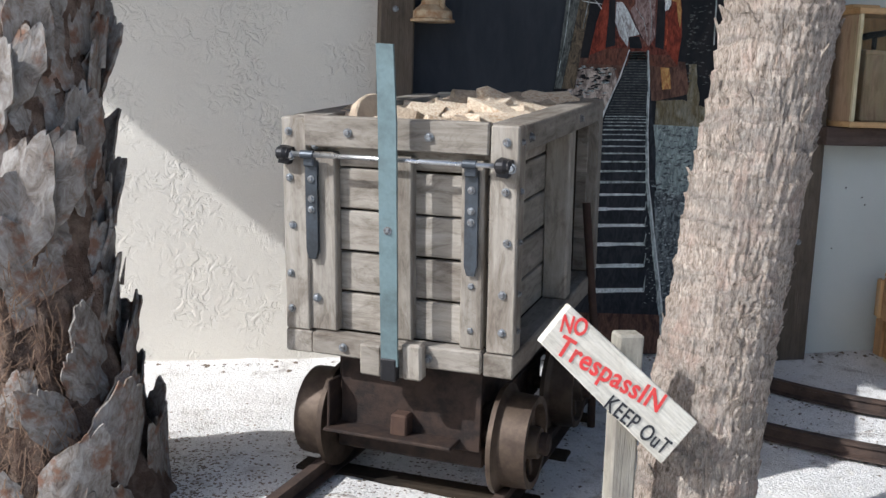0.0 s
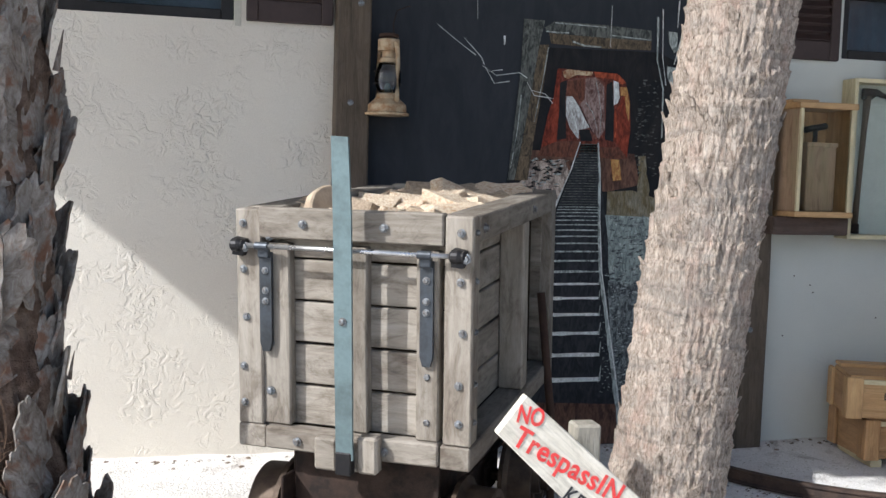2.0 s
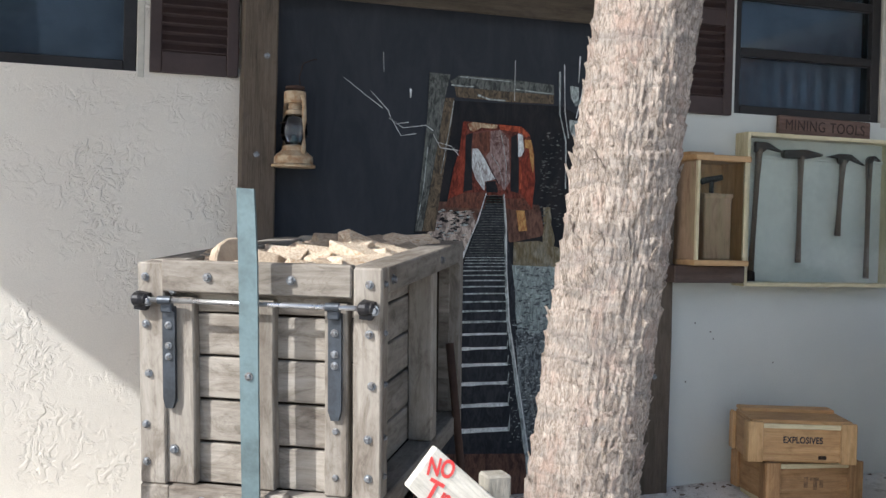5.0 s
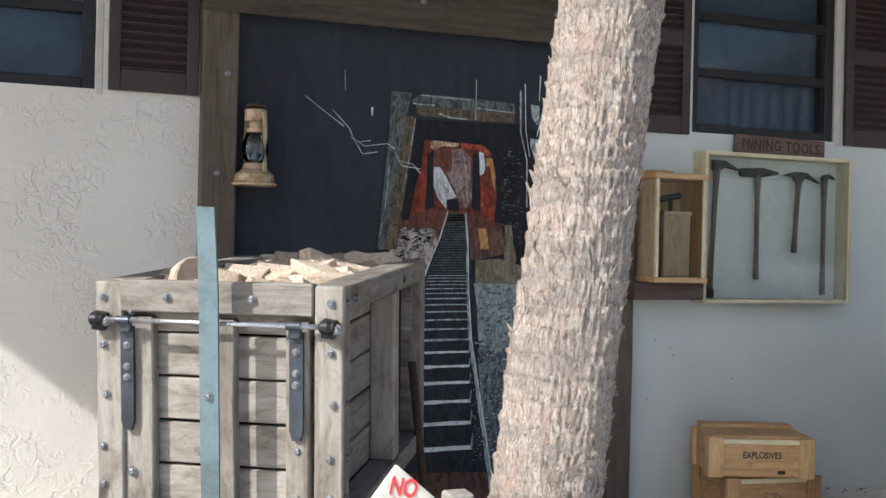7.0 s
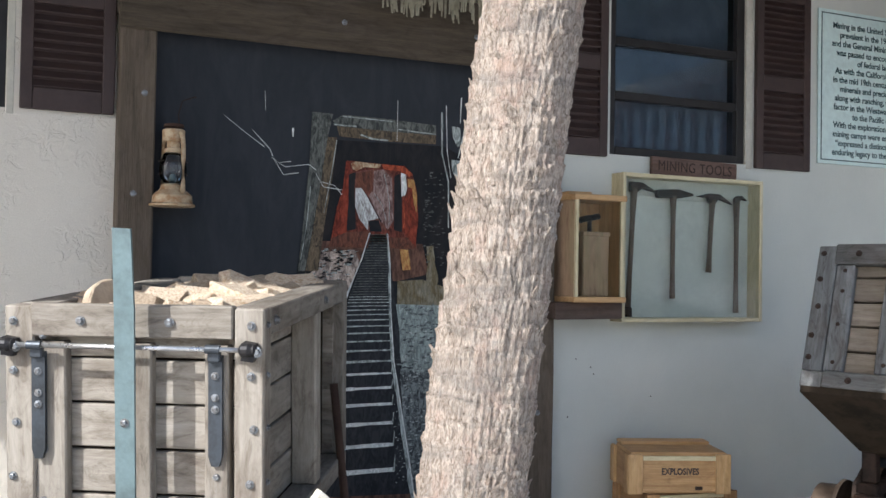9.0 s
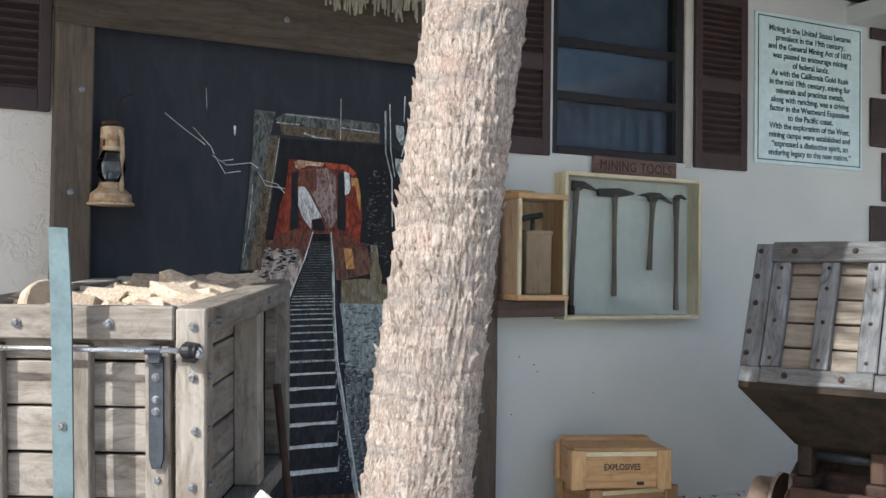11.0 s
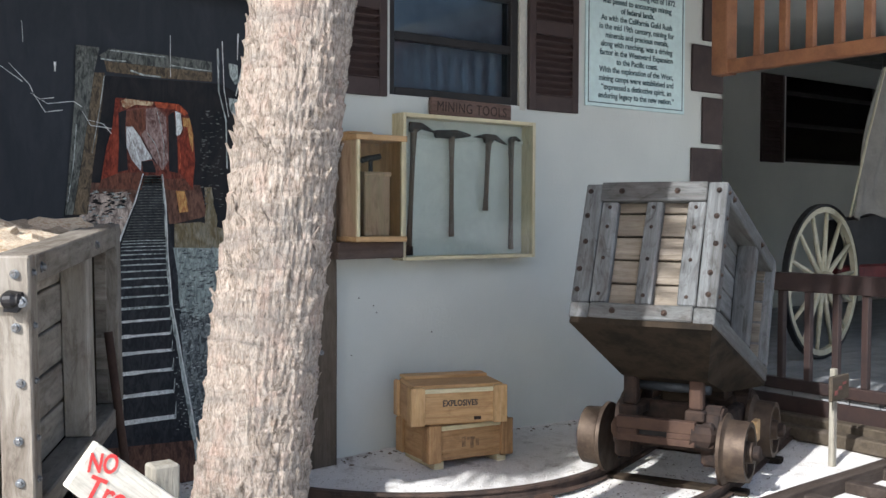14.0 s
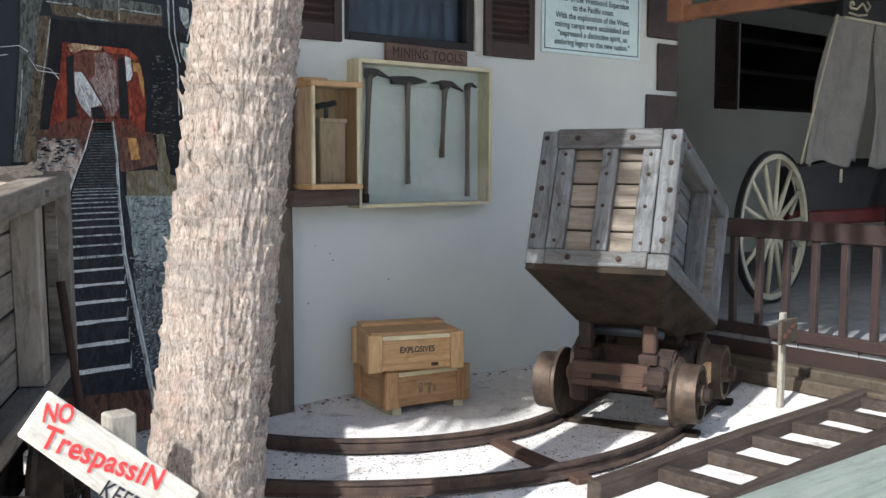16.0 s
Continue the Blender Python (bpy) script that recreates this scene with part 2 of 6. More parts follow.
def sand_material():
    m, nt, b = nodes_of("white_shell_sand")
    co = coords(nt, spread=False)
    big = noise_tex(nt, co, 0.9, 6, 0.6)
    midn = noise_tex(nt, co, 9, 6, 0.7)
    fine = noise_tex(nt, co, 140, 4, 0.75)
    vor = nt.nodes.new("ShaderNodeTexVoronoi")
    vor.inputs["Scale"].default_value = 75
    nt.links.new(co, vor.inputs["Vector"])
    c = mix(nt, (0.80, 0.78, 0.75), (0.66, 0.63, 0.59), ramp(nt, big, [(0.4, (0.0,)), (0.7, (1.0,))]))
    c = mix(nt, c, (0.36, 0.32, 0.275), ramp(nt, midn, [(0.53, (0.0,)), (0.70, (0.6,))]))
    dirt = noise_tex(nt, co, 2.6, 8, 0.75, distortion=0.8)
    c = mix(nt, c, (0.22, 0.18, 0.145), ramp(nt, dirt, [(0.57, (0.0,)), (0.66, (0.7,))]))
    c = mix(nt, c, ramp(nt, fine, [(0.34, (0.5,)), (0.52, (1.0,))]), 0.45, "MULTIPLY")
    nt.links.new(c, b.inputs["Base Color"])
    b.inputs["Roughness"].default_value = 0.95
    b.inputs["Specular IOR Level"].default_value = 0.15
    n1 = bump(nt, b, vor.outputs["Distance"], 0.004)
    bump(nt, b, fine, 0.005, 1.0, n1)
    return m


SAND = sand_material()
MULCH = plain("dark_bark_chips", (0.20, 0.15, 0.11), 0.95, col2=(0.32, 0.26, 0.20), scale=40)
LEAFLITTER = plain("brown_leaf_litter", (0.19, 0.145, 0.105), 0.9, col2=(0.10, 0.08, 0.06), scale=30)
PEBBLE = plain("shell_pebble", (0.62, 0.59, 0.54), 0.9, col2=(0.45, 0.42, 0.37), scale=20)


def bark_material():
    """Sabal trunk: split fibres up the stem, ring scars round it."""
    m, nt, b = nodes_of("ringed_palm_bark")
    co = coords(nt, spread=False)
    fib = noise_tex(nt, co, 13.0, 7, 0.75, (6, 6, 2.1), 0.9)
    fine = noise_tex(nt, co, 55, 5, 0.75, (3, 3, 1.2))
    rings = noise_tex(nt, co, 3.2, 5, 0.65, (0.9, 0.9, 4.2), 0.6)
    blot = noise_tex(nt, co, 6.5, 5, 0.6)
    pink = noise_tex(nt, co, 14.0, 4, 0.6, (1, 1, 0.6))
    c = ramp(nt, fib, [(0.33, (0.075, 0.054, 0.040)), (0.41, (0.34, 0.272, 0.215)), (0.51, (0.57, 0.478, 0.40)), (0.64, (0.75, 0.67, 0.58))])
    c = mix(nt, c, (0.62, 0.44, 0.355), ramp(nt, pink, [(0.52, (0.0,)), (0.66, (0.5,))]))
    c = mix(nt, c, (0.30, 0.275, 0.25), ramp(nt, rings, [(0.48, (0.0,)), (0.66, (0.65,))]))
    c = mix(nt, c, (0.40, 0.21, 0.10), ramp(nt, blot, [(0.66, (0.0,)), (0.76, (0.7,))]))
    c = mix(nt, c, ramp(nt, fine, [(0.32, (0.40,)), (0.50, (1.0,))]), 0.7, "MULTIPLY")
    wv = nt.nodes.new("ShaderNodeTexWave")
    wv.wave_type, wv.bands_direction, wv.wave_profile = "BANDS", "Z", "SAW"
    for key, val in (("Scale", 4.49), ("Distortion", 3.0), ("Detail", 4.0), ("Detail Scale", 2.6), ("Detail Roughness", 0.6)):
        wv.inputs[key].default_value = val
    nt.links.new(co, wv.inputs["Vector"])
    c = mix(nt, c, ramp(nt, wv.outputs["Fac"], [(0.0, (0.45,)), (0.22, (1.0,)), (0.85, (1.0,)), (1.0, (1.25,))]), 0.35, "MULTIPLY")
    nt.links.new(c, b.inputs["Base Color"])
    b.inputs["Roughness"].default_value = 0.95
    b.inputs["Specular IOR Level"].default_value = 0.15
    n1 = bump(nt, b, fine, 0.006)
    n1 = bump(nt, b, wv.outputs["Fac"], 0.005, 0.6, n1)
    bump(nt, b, fib, 0.020, 1.0, n1)
    return m


def boot_material():
    """Old leaf bases: grey weathered skin over brown, streaked lengthwise."""
    m, nt, b = nodes_of("grey_leaf_base")
    co = coords(nt)
    streak = noise_tex(nt, co, 6.0, 7, 0.75, (3.2, 3.2, 1.8), 1.2)
    blot = noise_tex(nt, co, 9.0, 6, 0.65)
    c = ramp(nt, streak, [(0.32, (0.085, 0.066, 0.054)), (0.46, (0.19, 0.165, 0.143)), (0.68, (0.33, 0.315, 0.295))])
    c = mix(nt, c, (0.17, 0.085, 0.05), ramp(nt, blot, [(0.52, (0.0,)), (0.64, (0.85,))]))
    c = mix(nt, c, (0.33, 0.35, 0.315), ramp(nt, blot, [(0.27, (0.35,)), (0.36, (0.0,))]))
    nt.links.new(c, b.inputs["Base Color"])
    b.inputs["Roughness"].default_value = 0.9
    b.inputs["Specular IOR Level"].default_value = 0.2
    n1 = bump(nt, b, blot, 0.006)
    bump(nt, b, streak, 0.003, 1.0, n1)
    return m


BARK = bark_material()
BOOT = boot_material()
STRAND = plain("pale_fibre", (0.26, 0.17, 0.11), 1.0, col2=(0.14, 0.085, 0.055), scale=30)
FIBRE = plain("red_brown_fibre", (0.095, 0.058, 0.040), 1.0, col2=(0.19, 0.135, 0.10), scale=18, relief=0.012)


# ---- building blocks ----
def finish(name, bm, material, smooth=False):
    me = bpy.data.meshes.new(name)
    bm.normal_update()
    bm.to_mesh(me)
    bm.free()
    for mt in material if isinstance(material, (list, tuple)) else [material]:
        me.materials.append(mt)
    if smooth:
        for p in me.polygons:
            p.use_smooth = True
    return me


def part(name, bm, material, parent=None, label="", smooth=False):
    ob = new(name, finish(name, bm, material, smooth))
    if parent is not None:
        ob.parent = parent
    return tagged(ob, label)


def thing(name, m, label, category, group="", kind=""):
    ob = new(name)
    ob.empty_display_size = 0.1
    ob.matrix_world = m
    return tagged(ob, label, category, group, kind)


def solid(name, bm, material, m, label, category, group="", kind="", smooth=False):
    ob = new(name, finish(name, bm, material, smooth))
    ob.matrix_world = m
    return tagged(ob, label, category, group, kind)


def box(bm, lo, hi, bevel=0.0, m=None, taper=None):
    """A box between two corners, its edges eased."""
    c = [(a + b) / 2 for a, b in zip(lo, hi)]
    s = [abs(b - a) for a, b in zip(lo, hi)]
    g = bmesh.ops.create_cube(bm, size=1, matrix=(m or Matrix()) @ Matrix.Translation(c) @ Matrix.Diagonal((*s, 1)))
    if bevel:
        es = list({e for v in g["verts"] for e in v.link_edges})
        bmesh.ops.bevel(bm, geom=es, offset=min(bevel, min(s) * 0.35), segments=1, affect="EDGES", profile=0.6)
    return g["verts"]


def one_box(lo, hi, bevel=0.004, m=None):
    bm = bmesh.new()
    box(bm, lo, hi, bevel, m)
    return bm


def plank(lo, hi, bevel=0.004, warp=0.0, seed=0, cuts=6):
    """A sawn board: eased edges, slightly bowed and chipped along its length."""
    bm = one_box(lo, hi, bevel)
    s = [b - a for a, b in zip(lo, hi)]
    ax = max(range(3), key=lambda i: s[i])
    for i in range(1, cuts):
        co = [0, 0, 0]
        no = [0, 0, 0]
        co[ax], no[ax] = lo[ax] + s[ax] * i / cuts, 1
        bmesh.ops.bisect_plane(bm, geom=bm.verts[:] + bm.edges[:] + bm.faces[:], plane_co=co, plane_no=no)
    for v in bm.verts:
        n = noise.noise_vector(Vector((v.co.x * 3 + seed * 7.3, v.co.y * 3, v.co.z * 3)))
        n[ax] *= 0.3
        v.co += n * warp
    return bm


def lathe(bm, profile, n=24, m=None, close=False):
    """A turned body: (radius, height) pairs swept about z."""
    rings = []
    m = m or Matrix()
    for r, h in profile:
        rings.append([bm.verts.new(m @ Vector((r * math.cos(2 * math.pi * i / n), r * math.sin(2 * math.pi * i / n), h))) for i in range(n)])
    for a, b in zip(rings, rings[1:]):
        for i in range(n):
            j = (i + 1) % n
            bm.faces.new((a[i], a[j], b[j], b[i]))
    if not close:
        bm.faces.new(rings[0][::-1])
        bm.faces.new(rings[-1])
    return rings


def tube(bm, pts, radius, n=8, flat=None):
    """A bar swept along points; flat=(a, b) gives it half-widths across instead."""
    pts = [Vector(p) for p in pts]
    rings = []
    for i, p in enumerate(pts):
        d = (pts[min(i + 1, len(pts) - 1)] - pts[max(i - 1, 0)]).normalized()
        side = d.cross(Vector((0, 0, 1)))
        side = side.normalized() if side.length > 1e-4 else Vector((1, 0, 0))
        upv = side.cross(d)
        r = radius[i] if isinstance(radius, (list, tuple)) else radius
        a, b = (r, r) if flat is None else flat
        rings.append([bm.verts.new(p + side * a * math.cos(2 * math.pi * (k + 0.5) / n) + upv * b * math.sin(2 * math.pi * (k + 0.5) / n)) for k in range(n)])
    for a, b in zip(rings, rings[1:]):
        for k in range(n):
            j = (k + 1) % n
            bm.faces.new((a[k], b[k], b[j], a[j]))
    bm.faces.new(rings[0])
    bm.faces.new(rings[-1][::-1])


def prism(bm, poly, y0, y1, m=None):
    """An outline in x and z, given depth from y0 to y1."""
    m = m or Matrix()
    a = [bm.verts.new(m @ Vector((x, y0, z))) for x, z in poly]
    b = [bm.verts.new(m @ Vector((x, y1, z))) for x, z in poly]
    bm.faces.new(a)
    bm.faces.new(b[::-1])
    for i in range(len(poly)):
        j = (i + 1) % len(poly)
        bm.faces.new((a[i], b[i], b[j], a[j]))
    bmesh.ops.recalc_face_normals(bm, faces=bm.faces[:])


BOLT_MESH = {}


def bolt(parent, place, out, size=1.0, metal=None):
    """A hex bolt on its washer, its axis along out."""
    metal = metal or BOLT
    if metal.name not in BOLT_MESH:
        bm = bmesh.new()
        lathe(bm, [(0.0135, 0), (0.0135, 0.003), (0.0095, 0.0035)], 12)
        lathe(bm, [(0.0095, 0.003), (0.0095, 0.009), (0.007, 0.011)], 6)
        BOLT_MESH[metal.name] = finish("bolt", bm, metal)
    ob = new("bolt", BOLT_MESH[metal.name])
    ob.parent = parent
    q = Vector((0, 0, 1)).rotation_difference(Vector(out))
    ob.matrix_basis = Matrix.LocRotScale(Vector(place), q, Vector((size, size, size)))
    return ob


def letters(name, text, size, material, parent, m, depth=0.001, spacing=1.0, width=1.0, align="CENTER", line=1.0, bold=0.0):
    cu = bpy.data.curves.new(name, "FONT")
    cu.body, cu.size, cu.extrude, cu.align_x, cu.align_y = text, size, depth, align, "CENTER"
    cu.space_character, cu.space_line, cu.offset = spacing, line, bold
    tmp = new(name, cu)
    bpy.context.view_layer.update()
    me = bpy.data.meshes.new_from_object(tmp.evaluated_get(bpy.context.evaluated_depsgraph_get()))
    bpy.data.objects.remove(tmp)
    me.materials.clear()
    me.materials.append(material)
    ob = new(name, me)
    ob.parent = parent
    ob.matrix_basis = m @ Matrix.Diagonal((width, 1, 1, 1))
    return ob


FACING = pose(0, 0, 0, 90, 0, 0)  # turns flat lettering to face -y

# ---- the setting ----
WALL_Y = 4.9


def ground():
    xs = [-300, -60, -20, -8, -4] + [-2.2 + 0.045 * i for i in range(200)] + [7.5, 9, 12, 20, 60, 300]
    ys = [-300, -60, -20, -6, -1, 0.8] + [1.6 + 0.045 * i for i in range(76)] + [5.4, 8, 20, 60, 300]
    bm = bmesh.new()
    grid = []
    for y in ys:
        row = []
        for x in xs:
            near = -2.3 < x < 7 and 1.5 < y < 5.2
            z = 0.0
            if near:
                z = 0.014 * noise.noise((x * 2.2, y * 2.2, 0.3)) + 0.007 * noise.noise((x * 9, y * 9, 1.7)) - 0.004
                z += 0.03 * max(0.0, 1 - abs(y - WALL_Y) / 0.25)
            row.append(bm.verts.new((x, y, z)))
        grid.append(row)
    for a, b in zip(grid, grid[1:]):
        for i in range(len(xs) - 1):
            bm.faces.new((a[i], a[i + 1], b[i + 1], b[i]))
    solid("ground", bm, SAND, Matrix(), "white crushed-shell sand strewn with bits of bark", "ground", kind="structure", smooth=True)


ground()


def wall_with_holes(name, x0, x1, z0, z1, y0, y1, holes, material, label):
    """A wall along x with thickness y0 to y1 and openings (xa, xb, za, zb) cut through."""
    xs = sorted({x0, x1, *[h[0] for h in holes], *[h[1] for h in holes]})
    zs = sorted({z0, z1, *[h[2] for h in holes], *[h[3] for h in holes]})
    bm = bmesh.new()
    hole = lambda i, k: any(h[0] <= (xs[i] + xs[i + 1]) / 2 <= h[1] and h[2] <= (zs[k] + zs[k + 1]) / 2 <= h[3] for h in holes)
    for i in range(len(xs) - 1):
        for k in range(len(zs) - 1):
            if not hole(i, k):
                box(bm, (xs[i], y0, zs[k]), (xs[i + 1], y1, zs[k + 1]))
    bmesh.ops.remove_doubles(bm, verts=bm.verts[:], dist=1e-5)
    seen = {}
    for f in bm.faces:
        seen.setdefault(tuple(sorted(v.index for v in f.verts)), []).append(f)
    bmesh.ops.delete(bm, geom=[f for fs in seen.values() if len(fs) > 1 for f in fs], context="FACES_ONLY")
    return solid(name, bm, material, Matrix(), label, "wall", kind="structure")


SILL = 2.12
wall_with_holes("wall_front_west", -6.0, 0.56, -0.1, 3.6, WALL_Y, WALL_Y + 0.2, [(-1.30, 0.04, SILL, 3.3)], STUCCO_ROUGH, "cream stucco wall with a rough knockdown finish")
wall_with_holes("wall_front_behind_mural", 0.56, 2.735, -0.1, 3.6, WALL_Y + 0.02, WALL_Y + 0.2, [], STUCCO_ROUGH, "cream stucco wall behind the painted panel")
wall_with_holes("wall_front_east", 2.735, 6.29, -0.1, 3.6, WALL_Y, WALL_Y + 0.2, [(3.24, 4.30, SILL, 3.3)], STUCCO_FINE, "pale smooth stucco wall with a few nail marks")
bm = bmesh.new()
box(bm, (6.09, WALL_Y + 0.2, -0.1), (6.29, 7.6, 3.6))
solid("wall_side", bm, STUCCO_FINE, Matrix(), "pale stucco return wall", "wall", kind="structure")
wall_with_holes("wall_setback", 6.09, 17.0, -0.1, 3.6, 7.6, 7.8, [(11.05, 13.2, 2.12, 3.4)], STUCCO_FINE, "pale stucco wall set back under the porch roof")
bm = bmesh.new()
box(bm, (-6, 8.8, -0.1), (17, 9.0, 3.6))
box(bm, (-6.2, 4.9, -0.1), (-6, 9.0, 3.6))
box(bm, (17, 7.6, -0.1), (17.2, 9.0, 3.6))
solid("wall_rear", bm, INSIDE, Matrix(), "dim inner walls of the building", "wall", kind="structure")
# unseen eave, its edges placed to throw shade on the wall and ground
bm = bmesh.new()
box(bm, (-3.31, 3.34, 3.36), (-1.15, 4.9, 3.46), 0.01)
box(bm, (-1.15, 2.87, 3.36), (6.4, 4.9, 3.46), 0.01)
box(bm, (-6.2, 4.9, 3.6), (17.2, 9.0, 3.72), 0.01)
solid("roof", bm, ROOFING, Matrix(), "dark roof out of view, its stepped eave added to shade wall and ground", "roof", kind="structure")


def shutter(x0, x1, z0, z1):
    """Louvred shutter: stiles, rails and angled slats."""
    ob = thing("shutter", pose(x0, WALL_Y, z0), "dark brown louvred wooden shutter fixed to the wall", "shutter", "window shutters")
    w, h = x1 - x0, z1 - z0
    st = 0.055
    for xa in (0, w - st):
        part("stile", one_box((xa, -0.035, 0), (xa + st, -0.002, h), 0.004), BROWN_PAINT, ob)
    mid = h * 0.47
    for za, zb in ((0, 0.10), (mid - 0.045, mid + 0.045), (h - 0.08, h)):
        part("crosspiece", one_box((st, -0.033, za), (w - st, -0.002, zb), 0.003), BROWN_PAINT, ob)
    part("backing", one_box((st, -0.006, 0.10), (w - st, -0.002, h - 0.08), 0), BROWN_PAINT, ob)
    bm = one_box((st - 0.003, -0.004, -0.022), (w - st + 0.003, 0.004, 0.022), 0.002, pose(0, -0.016, 0, -38, 0, 0))
    me = finish("slat", bm, BROWN_PAINT)
    for za, zb in ((0.10, mid - 0.045), (mid + 0.045, h - 0.08)):
        n = max(2, round((zb - za) / 0.042))
        for i in range(n):
            s = new("slat", me)
            s.parent = ob
            s.matrix_basis = pose(0, 0, za + (i + 0.5) * (zb - za) / n)
    return ob


shutter(0.065, 0.475, 2.12, 3.25)
shutter(2.86, 3.205, 2.10, 3.25)
shutter(4.305, 4.745, 2.10, 3.25)


def window(name, x0, x1, z0, z1, y, rails, jamb_right=0.055):
    ob = thing(name, pose(x0, y, z0), "dark aluminium awning window with three lights of tinted glass", "window", kind="structure")
    w, h = x1 - x0, z1 - z0
    jw = jamb_right
    part("window_frame", one_box((0, -0.005, 0), (0.045, 0.1, h), 0.004), DARK_FRAME, ob)
    part("window_frame", one_box((w - jw - 0.06, -0.005, 0), (w - jw, 0.1, h), 0.004), DARK_FRAME, ob)
    part("window_sill", one_box((0.045, -0.012, 0), (w - jw - 0.06, 0.1, 0.05), 0.004), DARK_FRAME, ob)
    if jamb_right:
        part("jamb", one_box((w - jw, -0.022, -0.03), (w, 0.12, h), 0.005), WHITE_FRAME, ob, "cream painted jamb")
    zs = [0.05, *[r - z0 for r in rails], h]
    for a, b in zip(zs, zs[1:]):
        part("glazing_bar", one_box((0.045, 0.0, b - 0.025), (w - jw - 0.06, 0.05, b + 0.025), 0.004), DARK_FRAME, ob)
        pane = part("pane", one_box((0.047, 0.03, a + 0.002), (w - jw - 0.062, 0.034, b - 0.026), 0), WINDOW_GLASS, ob)
        pane.visible_shadow = False
    # sheet added behind the panes; its colour imitates reflected sky
    part("blind", one_box((0.046, 0.085, 0.05), (w - jw - 0.061, 0.09, h), 0), PANE_REFLECTION, ob, "grey-blue sheet behind the glass, coloured as its sky reflection")
    return ob


window("window_1", -1.30, 0.045, SILL, 3.3, WALL_Y + 0.02, [2.50, 2.88], 0.038)
window("window_2", 3.24, 4.30, SILL, 3.3, WALL_Y + 0.02, [2.475, 2.80])
window("window_3", 11.05, 13.2, 2.12, 3.4, 7.62, [2.6, 3.0], 0.0)
sh = shutter(0, 0.46, 0, 1.2)
sh.matrix_world = pose(10.52, 7.6, 2.10)

# quoins at the corner of the house
zq = 1.178
for i in range(7):
    long = i % 2 == 1
    xa = 5.93 if long else 6.055
    bm = one_box((xa, -0.022, zq + 0.012), (6.29, 0.0, zq + 0.362), 0.006)
    solid("quoin", bm, BROWN_PAINT, pose(0, WALL_Y - 0.001, 0), "flat brown painted quoin block on the house corner", "quoin", "corner quoins", "structure")
    zq += 0.386

# ---- painted mine mouth in its timber surround ----
post = thing("timber_surround", Matrix.Translation((0, WALL_Y, 0)), "rough brown timber posts and lintel framing the painted panel", "frame")
part("post", plank((0.485, -0.11, -0.02), (0.652, 0.018, 2.60), 0.008, 0.004, 3), POST_Z, post)
part("post", plank((2.648, -0.11, -0.02), (2.822, 0.0, 2.60), 0.008, 0.004, 4), POST_Z, post)
part("lintel", plank((0.475, -0.135, 2.515), (2.84, -0.112, 2.86), 0.008, 0.003, 5), POST_X, post)
part("lintel_backing", plank((0.475, -0.11, 2.60), (2.84, 0.0, 2.86), 0.006, 0.0, 6), POST_X, post)
for x, z in ((0.60, 2.22), (0.56, 1.75), (2.72, 0.65), (1.56, 2.66), (2.3, 2.67)):
    bolt(post, (x, -0.137 if z > 2.5 else -0.113, z), (0, -1, 0), 1.1)


def paint(name, col, col2=None, scale=20.0, mid=(0.42, 0.6)):
    """Brushed paint: streaky patches of two colours under finer strokes."""
    lift = 1.25 if max(col) < 0.035 else 1.85 if max(col) < 0.3 else 1.2
    m, nt, b = nodes_of(name)
    co = coords(nt)
    patch = noise_tex(nt, co, scale, 8, 0.7, (1.5, 1.0, 0.6), 1.2)
    fine = noise_tex(nt, co, scale * 4, 6, 0.7, (2.2, 1.0, 0.5), 0.8)
    c = mix(nt, tuple(v * lift for v in col), tuple(v * lift for v in col2), ramp(nt, patch, [(mid[0], (0.0,)), (mid[1], (1.0,))]))
    c = mix(nt, c, ramp(nt, fine, [(0.34, (0.35,)), (0.5, (0.95,)), (0.68, (1.5,))]), 0.6 if max(col) > 0.035 else 0.1, "MULTIPLY")
    nt.links.new(c, b.inputs["Base Color"])
    b.inputs["Roughness"].default_value = 0.85
    b.inputs["Specular IOR Level"].default_value = 0.08
    return m


MUR_DARK = paint("mural_night", (0.026, 0.029, 0.034), (0.031, 0.034, 0.040), 3)
MUR_DEEP = paint("mural_black", (0.014, 0.015, 0.017), (0.022, 0.021, 0.022), 8)
MUR_GREY = paint("mural_grey_timber", (0.075, 0.08, 0.073), (0.022, 0.024, 0.024), 24)
MUR_PALE = paint("mural_pale_timber", (0.24, 0.265, 0.255), (0.075, 0.085, 0.082), 26)
MUR_TAN = paint("mural_tan_timber", (0.085, 0.066, 0.044), (0.03, 0.025, 0.02), 30)
MUR_RED = paint("mural_red_rock", (0.135, 0.030, 0.018), (0.060, 0.015, 0.011), 20)
MUR_INNER = paint("mural_red_brown_rock", (0.105, 0.045, 0.034), (0.045, 0.020, 0.016), 30)
MUR_BROWN = paint("mural_red_shade", (0.040, 0.014, 0.011), (0.11, 0.034, 0.024), 26)
MUR_CREAM = paint("mural_cream", (0.46, 0.38, 0.25), (0.20, 0.09, 0.05), 26)
MUR_WHITE = paint("mural_white_stroke", (0.60, 0.62, 0.61), (0.34, 0.36, 0.35), 60)
MUR_YELLOW = paint("mural_ochre", (0.42, 0.25, 0.09), (0.24, 0.10, 0.045), 25)
MUR_FLOOR = paint("mural_earth", (0.080, 0.044, 0.032), (0.035, 0.021, 0.017), 12)
MUR_SAND = paint("mural_pale_earth", (0.29, 0.24, 0.205), (0.09, 0.072, 0.064), 18, (0.40, 0.58))
